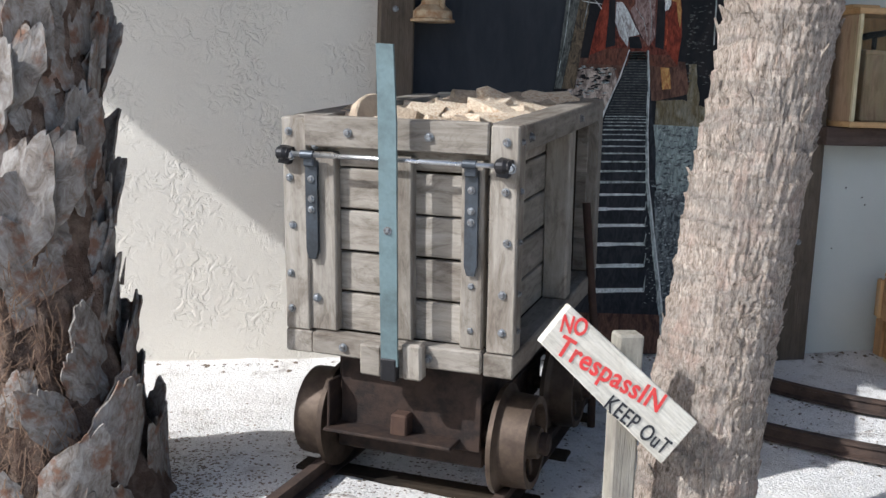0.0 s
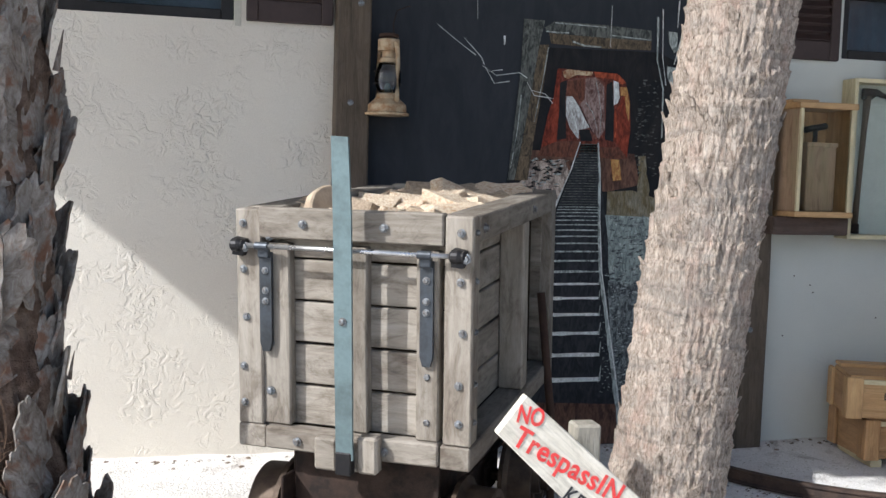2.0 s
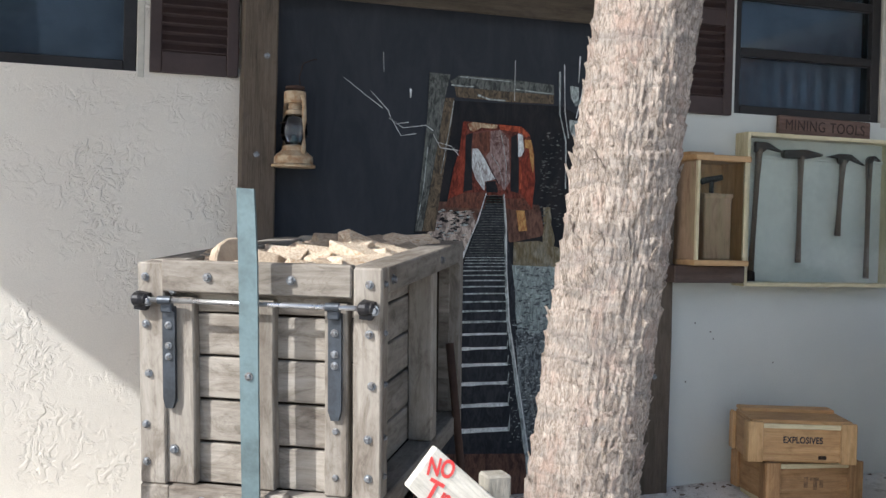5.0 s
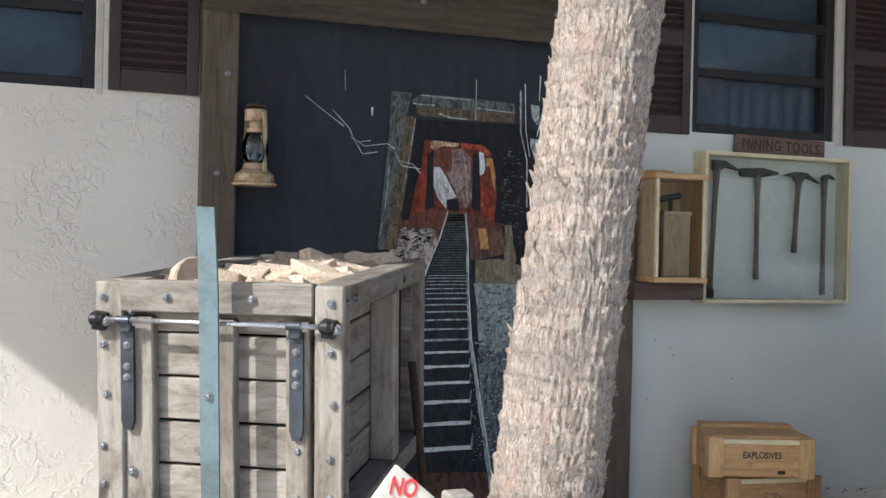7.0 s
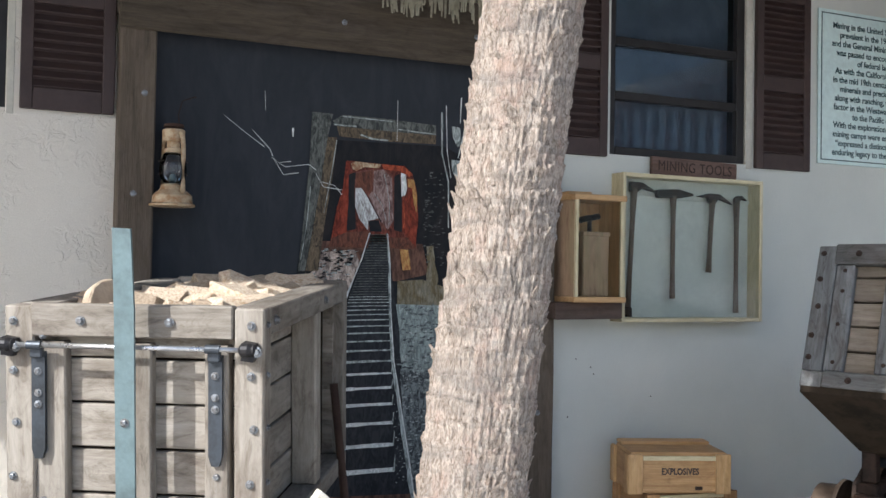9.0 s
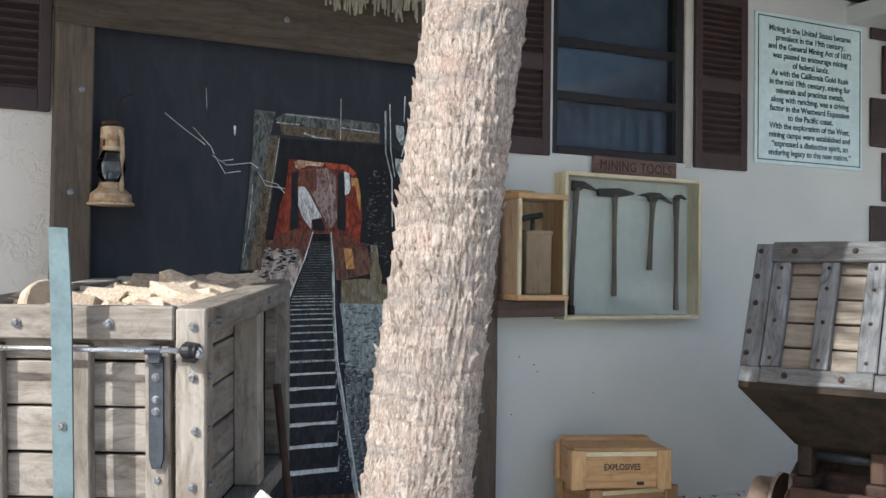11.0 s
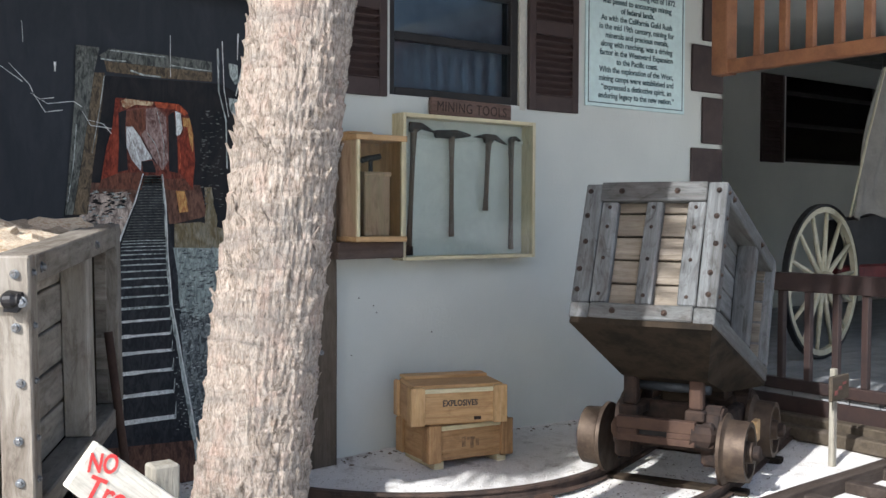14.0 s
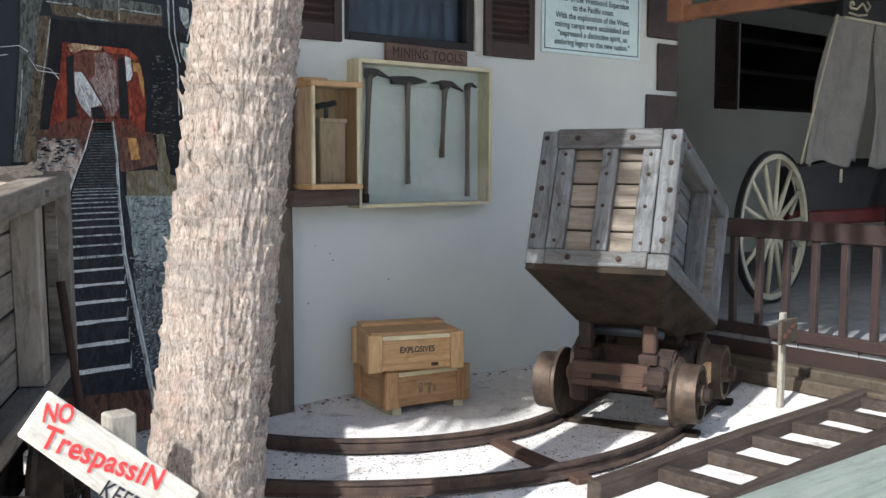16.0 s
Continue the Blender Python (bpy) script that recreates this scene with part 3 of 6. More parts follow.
MUR_STONE = paint("mural_stones", (0.20, 0.235, 0.22), (0.075, 0.088, 0.088), 24, (0.36, 0.62))
MUR_STONE2 = paint("mural_dark_stones", (0.12, 0.135, 0.135), (0.028, 0.031, 0.034), 30, (0.40, 0.56))
MUR_OLIVE = paint("mural_olive_ground", (0.075, 0.062, 0.036), (0.12, 0.11, 0.085), 14)
MUR_SNOW = paint("mural_white_rock", (0.50, 0.52, 0.52), (0.22, 0.20, 0.19), 34)
MUR_BRIGHT = paint("mural_orange_rock", (0.24, 0.055, 0.026), (0.07, 0.018, 0.012), 22)
MUR_RUST = paint("mural_rust_floor", (0.085, 0.036, 0.024), (0.04, 0.02, 0.016), 26)
MUR_SLATE = paint("mural_pink_grey_rock", (0.17, 0.125, 0.115), (0.055, 0.030, 0.026), 30)
MUR_TIE = paint("mural_tie_shade", (0.018, 0.019, 0.022), (0.032, 0.034, 0.038), 18)

mural = thing("mural", Matrix.Translation((0, WALL_Y - 0.012, 0)), "flat painted panel of a mine tunnel with a railway running in", "mural")
part("panel", one_box((0.655, 0.0, 0.02), (2.645, 0.03, 2.595), 0), MUR_DARK, mural, "night-blue painted board")


def flat(name, poly, material, layer):
    bm = bmesh.new()
    y = -0.0012 * layer
    vs = [bm.verts.new((x, y, z)) for x, z in poly]
    f = bm.faces.new(vs)
    f.normal_update()
    if f.normal.y > 0:
        f.normal_flip()
    return part(name, bm, material, mural)


def stroke(name, pts, w0, w1, material, layer):
    """A brush stroke along points, its width going from w0 to w1, uneven at the edges."""
    P = [Vector(p) for p in pts]
    fine = []
    for a, b in zip(P, P[1:]):
        n = max(1, int((b - a).length / 0.03))
        fine += [a.lerp(b, i / n) for i in range(n)]
    fine.append(P[-1])
    bm = bmesh.new()
    row = []
    for i, p in enumerate(fine):
        d = (fine[min(i + 1, len(fine) - 1)] - fine[max(i - 1, 0)]).normalized()
        s = Vector((-d.y, d.x))
        w = (w0 + (w1 - w0) * i / max(1, len(fine) - 1)) * (0.8 + 0.4 * noise.noise((p.x * 60, p.y * 60, 0.5)))
        row.append([bm.verts.new((q.x, -0.0012 * layer, q.y)) for q in (p + s * w / 2, p - s * w / 2)])
    for a, b in zip(row, row[1:]):
        bm.faces.new((a[0], a[1], b[1], b[0]))
    bmesh.ops.recalc_face_normals(bm, faces=bm.faces[:])
    if sum(f.normal.y for f in bm.faces) > 0:
        bmesh.ops.reverse_faces(bm, faces=bm.faces[:])
    return part(name, bm, material, mural)


flat("tunnel_shadow", [(1.47, 2.08), (2.17, 2.09), (2.64, 1.90), (2.64, 0.05), (1.20, 0.05), (1.36, 1.30)], MUR_DEEP, 1)
flat("painted_ground", [(1.50, 1.56), (2.06, 1.56), (2.10, 1.40), (1.92, 1.36), (1.60, 1.36), (1.42, 1.42)], MUR_FLOOR, 2)
flat("painted_ground", [(1.48, 1.50), (1.68, 1.52), (1.72, 1.42), (1.62, 1.25), (1.40, 1.26)], MUR_SAND, 3)
flat("painted_ground", [(1.92, 1.36), (2.06, 1.37), (2.20, 1.33), (2.64, 1.36), (2.64, 1.20), (1.92, 1.20)], MUR_OLIVE, 3)
flat("painted_gravel", [(1.90, 1.24), (2.64, 1.22), (2.64, 0.80), (1.96, 0.86)], MUR_STONE, 4)
flat("painted_gravel", [(1.94, 0.90), (2.30, 0.84), (2.64, 0.84), (2.64, 0.18), (2.05, 0.12), (1.97, 0.60)], MUR_STONE2, 5)
flat("track_bed", [(1.752, 1.60), (1.852, 1.60), (1.935, 1.10), (1.955, 0.60), (2.06, 0.10), (1.50, 0.10), (1.60, 1.10)], MUR_TIE, 6)
flat("painted_earth", [(1.45, 0.26), (2.64, 0.22), (2.64, 0.03), (1.40, 0.03)], MUR_FLOOR, 8)
flat("cavern", [(1.626, 1.979), (1.679, 1.977), (1.945, 1.968), (1.989, 1.935), (2.019, 1.846), (2.031, 1.684), (2.016, 1.537), (1.87, 1.558), (1.544, 1.547), (1.58, 1.745), (1.619, 1.836)], MUR_BROWN, 6)
flat("red_pillar", [(1.578, 1.735), (1.607, 1.835), (1.622, 1.974), (1.643, 1.973), (1.64, 1.837), (1.635, 1.61), (1.551, 1.575)], MUR_RED, 7)
flat("dark_gap", [(1.636, 1.906), (1.676, 1.922), (1.672, 1.829), (1.681, 1.626), (1.631, 1.614), (1.638, 1.768)], MUR_DEEP, 8)
flat("cavern_vault", [(1.676, 1.922), (1.722, 1.935), (1.827, 1.946), (1.876, 1.919), (1.89, 1.839), (1.89, 1.679), (1.859, 1.628), (1.75, 1.632), (1.697, 1.679), (1.674, 1.75), (1.669, 1.838)], MUR_INNER, 9)
flat("vault_shade", [(1.68, 1.916), (1.762, 1.933), (1.771, 1.822), (1.735, 1.817), (1.678, 1.837)], MUR_RUST, 10)
flat("grey_rock", [(1.772, 1.933), (1.827, 1.943), (1.874, 1.899), (1.888, 1.679), (1.857, 1.629), (1.815, 1.676), (1.748, 1.803), (1.773, 1.834)], MUR_SLATE, 10)
flat("pale_rock", [(1.672, 1.839), (1.705, 1.84), (1.736, 1.802), (1.802, 1.685), (1.747, 1.671), (1.746, 1.623), (1.699, 1.679), (1.674, 1.74)], MUR_SNOW, 11)
stroke("pale_vein", [(1.68, 1.819), (1.716, 1.732), (1.745, 1.653)], 0.005, 0.008, MUR_WHITE, 12)
stroke("pale_vein", [(1.705, 1.835), (1.752, 1.763), (1.8, 1.687)], 0.004, 0.006, MUR_WHITE, 12)
stroke("dark_vein", [(1.719, 1.826), (1.768, 1.754), (1.819, 1.666)], 0.003, 0.006, MUR_DEEP, 12)
stroke("pale_vein", [(1.828, 1.926), (1.846, 1.857), (1.864, 1.758), (1.862, 1.658)], 0.004, 0.004, MUR_PALE, 12)
stroke("pale_vein", [(1.778, 1.814), (1.822, 1.756), (1.845, 1.677)], 0.004, 0.003, MUR_PALE, 12)
flat("cavern_hole", [(1.749, 1.671), (1.804, 1.677), (1.823, 1.618), (1.756, 1.616)], MUR_DEEP, 13)
flat("dark_gap", [(1.888, 1.907), (1.918, 1.929), (1.935, 1.781), (1.937, 1.618), (1.891, 1.627)], MUR_DEEP, 9)
flat("lit_gap", [(1.924, 1.932), (1.952, 1.923), (1.961, 1.843), (1.949, 1.814), (1.93, 1.807)], MUR_WHITE, 11)
flat("orange_arch", [(1.811, 1.972), (1.945, 1.967), (1.992, 1.925), (1.973, 1.912), (1.927, 1.936), (1.827, 1.945)], MUR_BRIGHT, 10)
flat("red_pillar", [(1.962, 1.811), (1.987, 1.864), (2.016, 1.825), (2.027, 1.684), (2.016, 1.54), (1.941, 1.625), (1.935, 1.781)], MUR_RED, 9)
stroke("orange_arch", [(1.941, 1.782), (1.948, 1.701), (1.945, 1.641)], 0.012, 0.012, MUR_BRIGHT, 10)
flat("ochre_rock", [(1.963, 1.901), (1.999, 1.899), (2.018, 1.815), (2.017, 1.724), (2.003, 1.764), (1.989, 1.854), (1.965, 1.858)], MUR_YELLOW, 11)
flat("cavern_light", [(1.647, 1.964), (1.676, 1.976), (1.811, 1.969), (1.804, 1.949), (1.721, 1.95), (1.676, 1.926), (1.656, 1.937)], MUR_CREAM, 10)
flat("cavern_floor", [(1.551, 1.575), (1.633, 1.609), (1.756, 1.618), (1.76, 1.584), (1.749, 1.529), (1.534, 1.532)], MUR_RUST, 8)
flat("cavern_floor", [(1.845, 1.587), (2.014, 1.593), (2.022, 1.534), (1.913, 1.531), (1.872, 1.536)], MUR_RUST, 8)
flat("ochre_board", [(1.926, 1.529), (1.973, 1.526), (1.992, 1.422), (1.943, 1.417)], MUR_YELLOW, 11)
flat("painted_post", [(1.435, 2.216), (1.546, 2.213), (1.52, 2.091), (1.476, 1.78), (1.414, 1.405), (1.378, 1.404), (1.405, 1.699), (1.427, 1.953)], MUR_GREY, 8)
flat("painted_post", [(1.52, 2.091), (1.571, 2.094), (1.555, 1.931), (1.515, 1.664), (1.484, 1.406), (1.416, 1.405), (1.468, 1.721)], MUR_TAN, 9)
stroke("post_light", [(1.568, 2.079), (1.547, 1.93), (1.507, 1.703)], 0.006, 0.004, MUR_PALE, 10)
stroke("post_light", [(1.434, 1.836), (1.42, 1.66), (1.391, 1.465)], 0.006, 0.003, MUR_PALE, 10)
flat("painted_lintel", [(1.545, 2.177), (1.598, 2.213), (1.853, 2.21), (2.121, 2.198), (2.125, 2.144), (1.854, 2.146), (1.57, 2.152)], MUR_GREY, 9)
flat("painted_lintel", [(1.57, 2.152), (1.854, 2.146), (2.125, 2.144), (2.124, 2.097), (1.856, 2.092), (1.582, 2.1)], MUR_TAN, 8)
stroke("lintel_light", [(1.551, 2.16), (1.611, 2.157), (1.674, 2.159)], 0.01, 0.006, MUR_PALE, 10)
stroke("lintel_light", [(1.696, 2.117), (1.76, 2.099), (1.851, 2.097)], 0.012, 0.008, MUR_PALE, 10)
stroke("lintel_light", [(1.598, 2.205), (1.725, 2.202), (1.874, 2.199)], 0.008, 0.005, MUR_PALE, 10)
stroke("lintel_light", [(1.897, 2.161), (2.006, 2.154), (2.12, 2.15)], 0.01, 0.004, MUR_PALE, 10)
stroke("painted_post", [(2.10, 1.55), (2.12, 1.34)], 0.05, 0.08, MUR_OLIVE, 8)
# ties shrink towards the tunnel
z, step = 0.371, 0.131
while z < 1.60:
    low = min(1.0, (z - 0.371) / 0.929)
    far = max(0.0, (z - 1.30) / 0.30)
    half = 0.143 - 0.027 * low - 0.062 * far ** 0.8
    cx = 1.778 - 0.020 * low + 0.045 * far
    thick = 0.026 * (1 - low) + 0.0045
    stroke("painted_tie", [(cx - half, z), (cx, z + 0.003), (cx + half, z + 0.004)], thick, thick * 0.8, MUR_WHITE if low < 0.6 else MUR_PALE if low < 0.98 else MUR_GREY, 7)
    if low < 0.75:
        stroke("tie_end", [(cx + half - 0.004, z), (cx + half + 0.002, z + step * 0.62)], 0.010 * (1 - low) + 0.003, 0.004, MUR_PALE, 8)
    z += step
    step = max(0.0135, step * 0.868)
stroke("painted_rail", [(1.852, 1.61), (1.868, 1.45), (1.876, 1.20), (1.896, 0.945), (1.950, 0.646), (1.99, 0.42), (2.045, 0.10)], 0.008, 0.036, MUR_PALE, 11)
stroke("painted_rail", [(1.856, 1.61), (1.873, 1.45), (1.882, 1.20), (1.903, 0.945), (1.958, 0.646), (2.00, 0.42), (2.055, 0.10)], 0.004, 0.012, MUR_WHITE, 12)
stroke("painted_rail", [(1.758, 1.61), (1.72, 1.47), (1.652, 1.30), (1.60, 1.10)], 0.006, 0.022, MUR_DEEP, 11)
stroke("painted_rail", [(1.756, 1.61), (1.714, 1.47), (1.644, 1.30), (1.625, 1.24)], 0.006, 0.010, MUR_WHITE, 12)


def dabs(name, count, seed, spot, size, material, layer):
    """Small brush dabs, joined as one layer of paint."""
    rg = random.Random(seed)
    V, Fc = [], []
    for _ in range(count):
        x, z = spot(rg)
        w, h, k = size * rg.uniform(0.4, 1.4), size * rg.uniform(0.15, 0.5), len(V)
        sk = rg.uniform(-0.4, 0.4) * h
        V += [(x - w / 2, -0.0012 * layer, z - sk), (x - w * 0.1, -0.0012 * layer, z - h / 2), (x + w / 2, -0.0012 * layer, z + sk), (x + w * 0.15, -0.0012 * layer, z + h / 2)]
        Fc.append((k, k + 1, k + 2, k + 3))
    me = bpy.data.meshes.new(name)
    me.from_pydata(V, [], Fc)
    me.materials.append(material)
    ob = new(name, me)
    ob.parent = mural
    return tagged(ob, kind="stuff")


def right_of_track(rg):
    z = rg.uniform(0.16, 1.24)
    edge = 1.915 if z > 0.95 else 2.06 - 0.17 * (z / 0.95)
    return edge + 0.03 + abs(rg.gauss(0, 0.24)), z


def beside_cavern(rg):
    z = rg.uniform(1.26, 1.52)
    return rg.uniform(1.43, 1.60 + 0.35 * (z - 1.26)), z


dabs("stony_paint", 420, 31, right_of_track, 0.034, MUR_STONE2, 6)
dabs("stony_paint", 260, 32, right_of_track, 0.026, MUR_PALE, 7)
dabs("stony_paint", 130, 33, beside_cavern, 0.030, MUR_DEEP, 6)
dabs("stony_paint", 60, 34, beside_cavern, 0.026, MUR_PALE, 7)
dabs("flecked_paint", 150, 35, lambda rg: (1.925 + 0.14 * (1 - rg.random() ** 0.5) + rg.gauss(0, 0.012), rg.uniform(0.30, 0.95)), 0.012, MUR_PALE, 9)
dabs("flecked_paint", 90, 36, lambda rg: (rg.uniform(2.06, 2.18), rg.uniform(1.45, 1.95)), 0.02, MUR_GREY, 9)
for pts in ([(0.99, 2.16), (1.10, 2.08), (1.19, 2.02)], [(1.13, 2.10), (1.22, 2.01), (1.235, 1.975)], [(1.225, 1.97), (1.30, 1.925), (1.42, 1.945), (1.46, 1.92)], [(1.24, 1.965), (1.29, 1.885), (1.37, 1.90)], [(1.27, 1.945), (1.33, 1.955)], [(1.46, 1.90), (1.50, 1.835), (1.60, 1.825)], [(1.49, 1.86), (1.56, 1.845), (1.60, 1.80)]):
    stroke("painted_wire", pts, 0.003, 0.005, MUR_WHITE, 13)
for pts, w in (([(1.337, 2.125), (1.337, 2.08)], 0.014), ([(1.90, 2.31), (1.90, 2.10)], 0.004), ([(2.155, 2.27), (2.16, 2.05), (2.20, 1.90), (2.205, 1.65)], 0.012), ([(2.18, 2.31), (2.19, 2.06), (2.215, 1.92)], 0.007), ([(2.27, 2.36), (2.265, 2.22)], 0.008), ([(1.19, 2.30), (1.195, 2.2)], 0.003), ([(2.30, 2.22), (2.255, 2.03)], 0.010)):
    stroke("painted_streak", pts, w, w * 0.6, MUR_WHITE if w < 0.012 or w == 0.014 else MUR_PALE, 10)
for xa, za in ((2.215, 2.20), (2.215, 2.02)):
    flat("painted_flag", [(xa, za), (xa + 0.05, za - 0.005), (xa + 0.055, za - 0.10), (xa + 0.035, za - 0.11), (xa + 0.005, za - 0.06)], MUR_PALE, 11)

# thatch fringe over the lintel
bm = bmesh.new()
for i in range(150):
    x = random.uniform(1.70, 2.32)
    w, L = random.uniform(0.008, 0.02), random.uniform(0.05, 0.17)
    y = random.uniform(4.56, 4.66)
    t = random.uniform(-0.02, 0.02)
    vs = [bm.verts.new(p) for p in ((x - w / 2, y, 2.86), (x + w / 2, y, 2.86), (x + w / 3 + t, y - 0.01, 2.86 - L), (x - w / 3 + t, y - 0.012, 2.86 - L))]
    bm.faces.new(vs)
box(bm, (1.66, 4.54, 2.85), (2.36, 4.80, 2.90), 0.01)
solid("thatch_fringe", bm, THATCH, Matrix(), "frayed dry palm thatch hanging over the lintel", "thatch", kind="stuff")


# ---- mine carts ----
def wheel_part(parent, place, side, r=0.155, flange=0.18, w=0.085):
    """Flanged cast wheel on its hub; side +1 has its outer face towards +x."""
    bm = bmesh.new()
    m = pose(*place, 0, 90 * side, 0)
    lathe(bm, [(flange, -w * 0.5), (flange + 0.002, -w * 0.36), (r + 0.006, -w * 0.30), (r, -w * 0.24), (r - 0.004, w * 0.5), (r - 0.028, w * 0.5), (r - 0.034, w * 0.2), (0.06, w * 0.12), (0.052, w * 0.62), (0.03, w * 0.66)], 40, m)
    wh = part("wheel", bm, WHEEL_IRON, parent, smooth=False)
    for p in wh.data.polygons:
        p.use_smooth = len(p.vertices) == 4
    wh.data.set_sharp_from_angle(angle=radians(35))
    bm = bmesh.new()
    lathe(bm, [(0.038, w * 0.6), (0.038, w * 0.86), (0.02, w * 0.92)], 16, m)
    part("hub_cap", bm, RUST, wh)
    for i in range(5):
        a = 2 * math.pi * i / 5 + 0.3
        mm = m @ pose(0, 0, 0, 0, 0, math.degrees(a))
        part("spoke", one_box((0.05, -0.016, w * 0.1), (r - 0.03, 0.016, w * 0.34), 0.004, mm), WHEEL_IRON, wh)
    return wh


def truck(ob, gauge, y_axles, r, beams, half_len):
    """Axles, wheels and the iron underframe."""
    for y in y_axles:
        bm = bmesh.new()
        lathe(bm, [(0.026, -gauge / 2), (0.026, gauge / 2)], 16, pose(0, y, r + 0.07, 0, 90, 0))
        part("axle", bm, RUST, ob)
        for s in (-1, 1):
            wheel_part(ob, (s * gauge / 2 + 0.02, y, r + 0.07), s, r, r + 0.026, 0.12)
    for s in (-1, 1):
        x = s * beams
        bm = bmesh.new()
        box(bm, (x - 0.03, y_axles[0] - 0.04, r + 0.03), (x + 0.03, y_axles[1] + 0.16, r + 0.15), 0.006)
        box(bm, (x - 0.045, y_axles[0] - 0.05, r + 0.145), (x + 0.045, y_axles[1] + 0.17, r + 0.16), 0.003)
        part("side_beam", bm, RUST, ob)
        for y in y_axles:
            part("axle_box", one_box((x - 0.05, y - 0.06, r + 0.01), (x + 0.05, y + 0.06, r + 0.12), 0.01), RUST, ob)


def crate_body(body, w, h, l, z0, X, Y, Z, back, hardware):
    """Board tub: corner posts, rails, battens and recessed boards, with its bolts. Local x across, y back, z up."""
    hw = w / 2
    rec = 0.052
    rail_h = 0.075
    top = z0 + h
    k = 0
    # recessed boards, front and back
    n = 5
    bh = (h - rail_h - 0.02) / n
    for yb in (rec, l - rec - 0.028):
        for i in range(n):
            za = z0 + rail_h - 0.005 + i * bh
            k += 1
            part("board", plank((-hw + 0.04, yb, za + 0.0045), (hw - 0.04, yb + 0.028, za + bh - 0.0045), 0.004, 0.003, k), back, body)
    for s in (-1, 1):
        xb = s * (hw - 0.112)
        for i in range(n):
            za = z0 + rail_h - 0.005 + i * bh
            k += 1
            part("board", plank((xb - 0.014, 0.05, za + 0.0045), (xb + 0.014, l - 0.05, za + bh - 0.0045), 0.004, 0.003, k), Y, body)
    # corner posts
    pw = 0.078
    for sx in (-1, 1):
        for yb in (0.0, l - pw):
            k += 1
            xa = -hw if sx < 0 else hw - pw - 0.012
            part("corner_post", plank((xa, yb, z0 + rail_h), (xa + pw + 0.012, yb + pw, top - (0.004 if sx < 0 else 0.0)), 0.005, 0.003, k), Z, body)
    # top and bottom rails
    for yb, proud in ((-0.004, -1), (l - 0.041, 1)):
        k += 2
        part("top_rail", plank((-hw + pw + 0.004, yb, top - 0.095), (hw - pw - 0.016, yb + 0.045, top + 0.004), 0.005, 0.003, k), X, body)
        part("bottom_rail", plank((-hw + 0.102, yb - 0.008, z0), (hw - 0.102, yb + 0.05, z0 + rail_h), 0.006, 0.003, k + 1), X, body)
    for sx in (-1, 1):
        k += 2
        xa = -hw - 0.002 if sx < 0 else hw - 0.113
        part("side_top_rail", plank((xa, pw, top - 0.085), (xa + 0.115, l - pw, top - 0.002), 0.005, 0.003, k), Y, body)
        xa = -hw if sx < 0 else hw - 0.10
        part("side_bottom_rail", plank((xa, -0.002, z0 - 0.004), (xa + 0.10, l + 0.002, z0 + rail_h - 0.003), 0.005, 0.002, k + 1), Y, body)
        for yb in (l * 0.56,):
            k += 1
            xa = -hw + 0.004 if sx < 0 else hw - 0.096
            part("side_batten", plank((xa, yb, z0 + rail_h), (xa + 0.092, yb + 0.085, top - 0.085), 0.005, 0.003, k), Z, body)
    # thin dark sheets added behind the boards so their gaps look shaded
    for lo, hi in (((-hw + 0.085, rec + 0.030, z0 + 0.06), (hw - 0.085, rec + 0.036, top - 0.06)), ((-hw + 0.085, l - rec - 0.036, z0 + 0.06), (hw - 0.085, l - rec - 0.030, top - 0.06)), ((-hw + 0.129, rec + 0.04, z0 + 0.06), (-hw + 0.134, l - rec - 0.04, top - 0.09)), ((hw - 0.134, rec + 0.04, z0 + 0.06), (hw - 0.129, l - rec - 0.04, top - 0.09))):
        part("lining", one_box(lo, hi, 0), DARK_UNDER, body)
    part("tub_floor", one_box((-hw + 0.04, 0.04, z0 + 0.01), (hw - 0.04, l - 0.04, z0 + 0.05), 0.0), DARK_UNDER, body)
    for sx in (-1, 1):
        x = -hw + 0.03 if sx < 0 else hw - 0.035
        for f in (0.10, 0.27, 0.50, 0.72, 0.93):
            bolt(body, (x + 0.006 * math.sin(f * 40), -0.001, z0 + rail_h + (h - rail_h) * f), (0, -1, 0), metal=hardware)
            bolt(body, (sx * (hw + 0.001), 0.035, z0 + rail_h + (h - rail_h) * f), (sx, 0, 0), 0.8, metal=hardware)
    for x in (-0.16, 0.115):
        bolt(body, (x, -0.006, top - 0.045), (0, -1, 0), 1.1, metal=hardware)
    for x in (-hw + 0.22, 0.12):
        bolt(body, (x, -0.014, z0 + 0.035), (0, -1, 0), 1.1, metal=hardware)
    for yb in (0.12, l * 0.65):
        bolt(body, (hw + 0.002, yb, top - 0.045), (1, 0, 0), 1.2, metal=hardware)


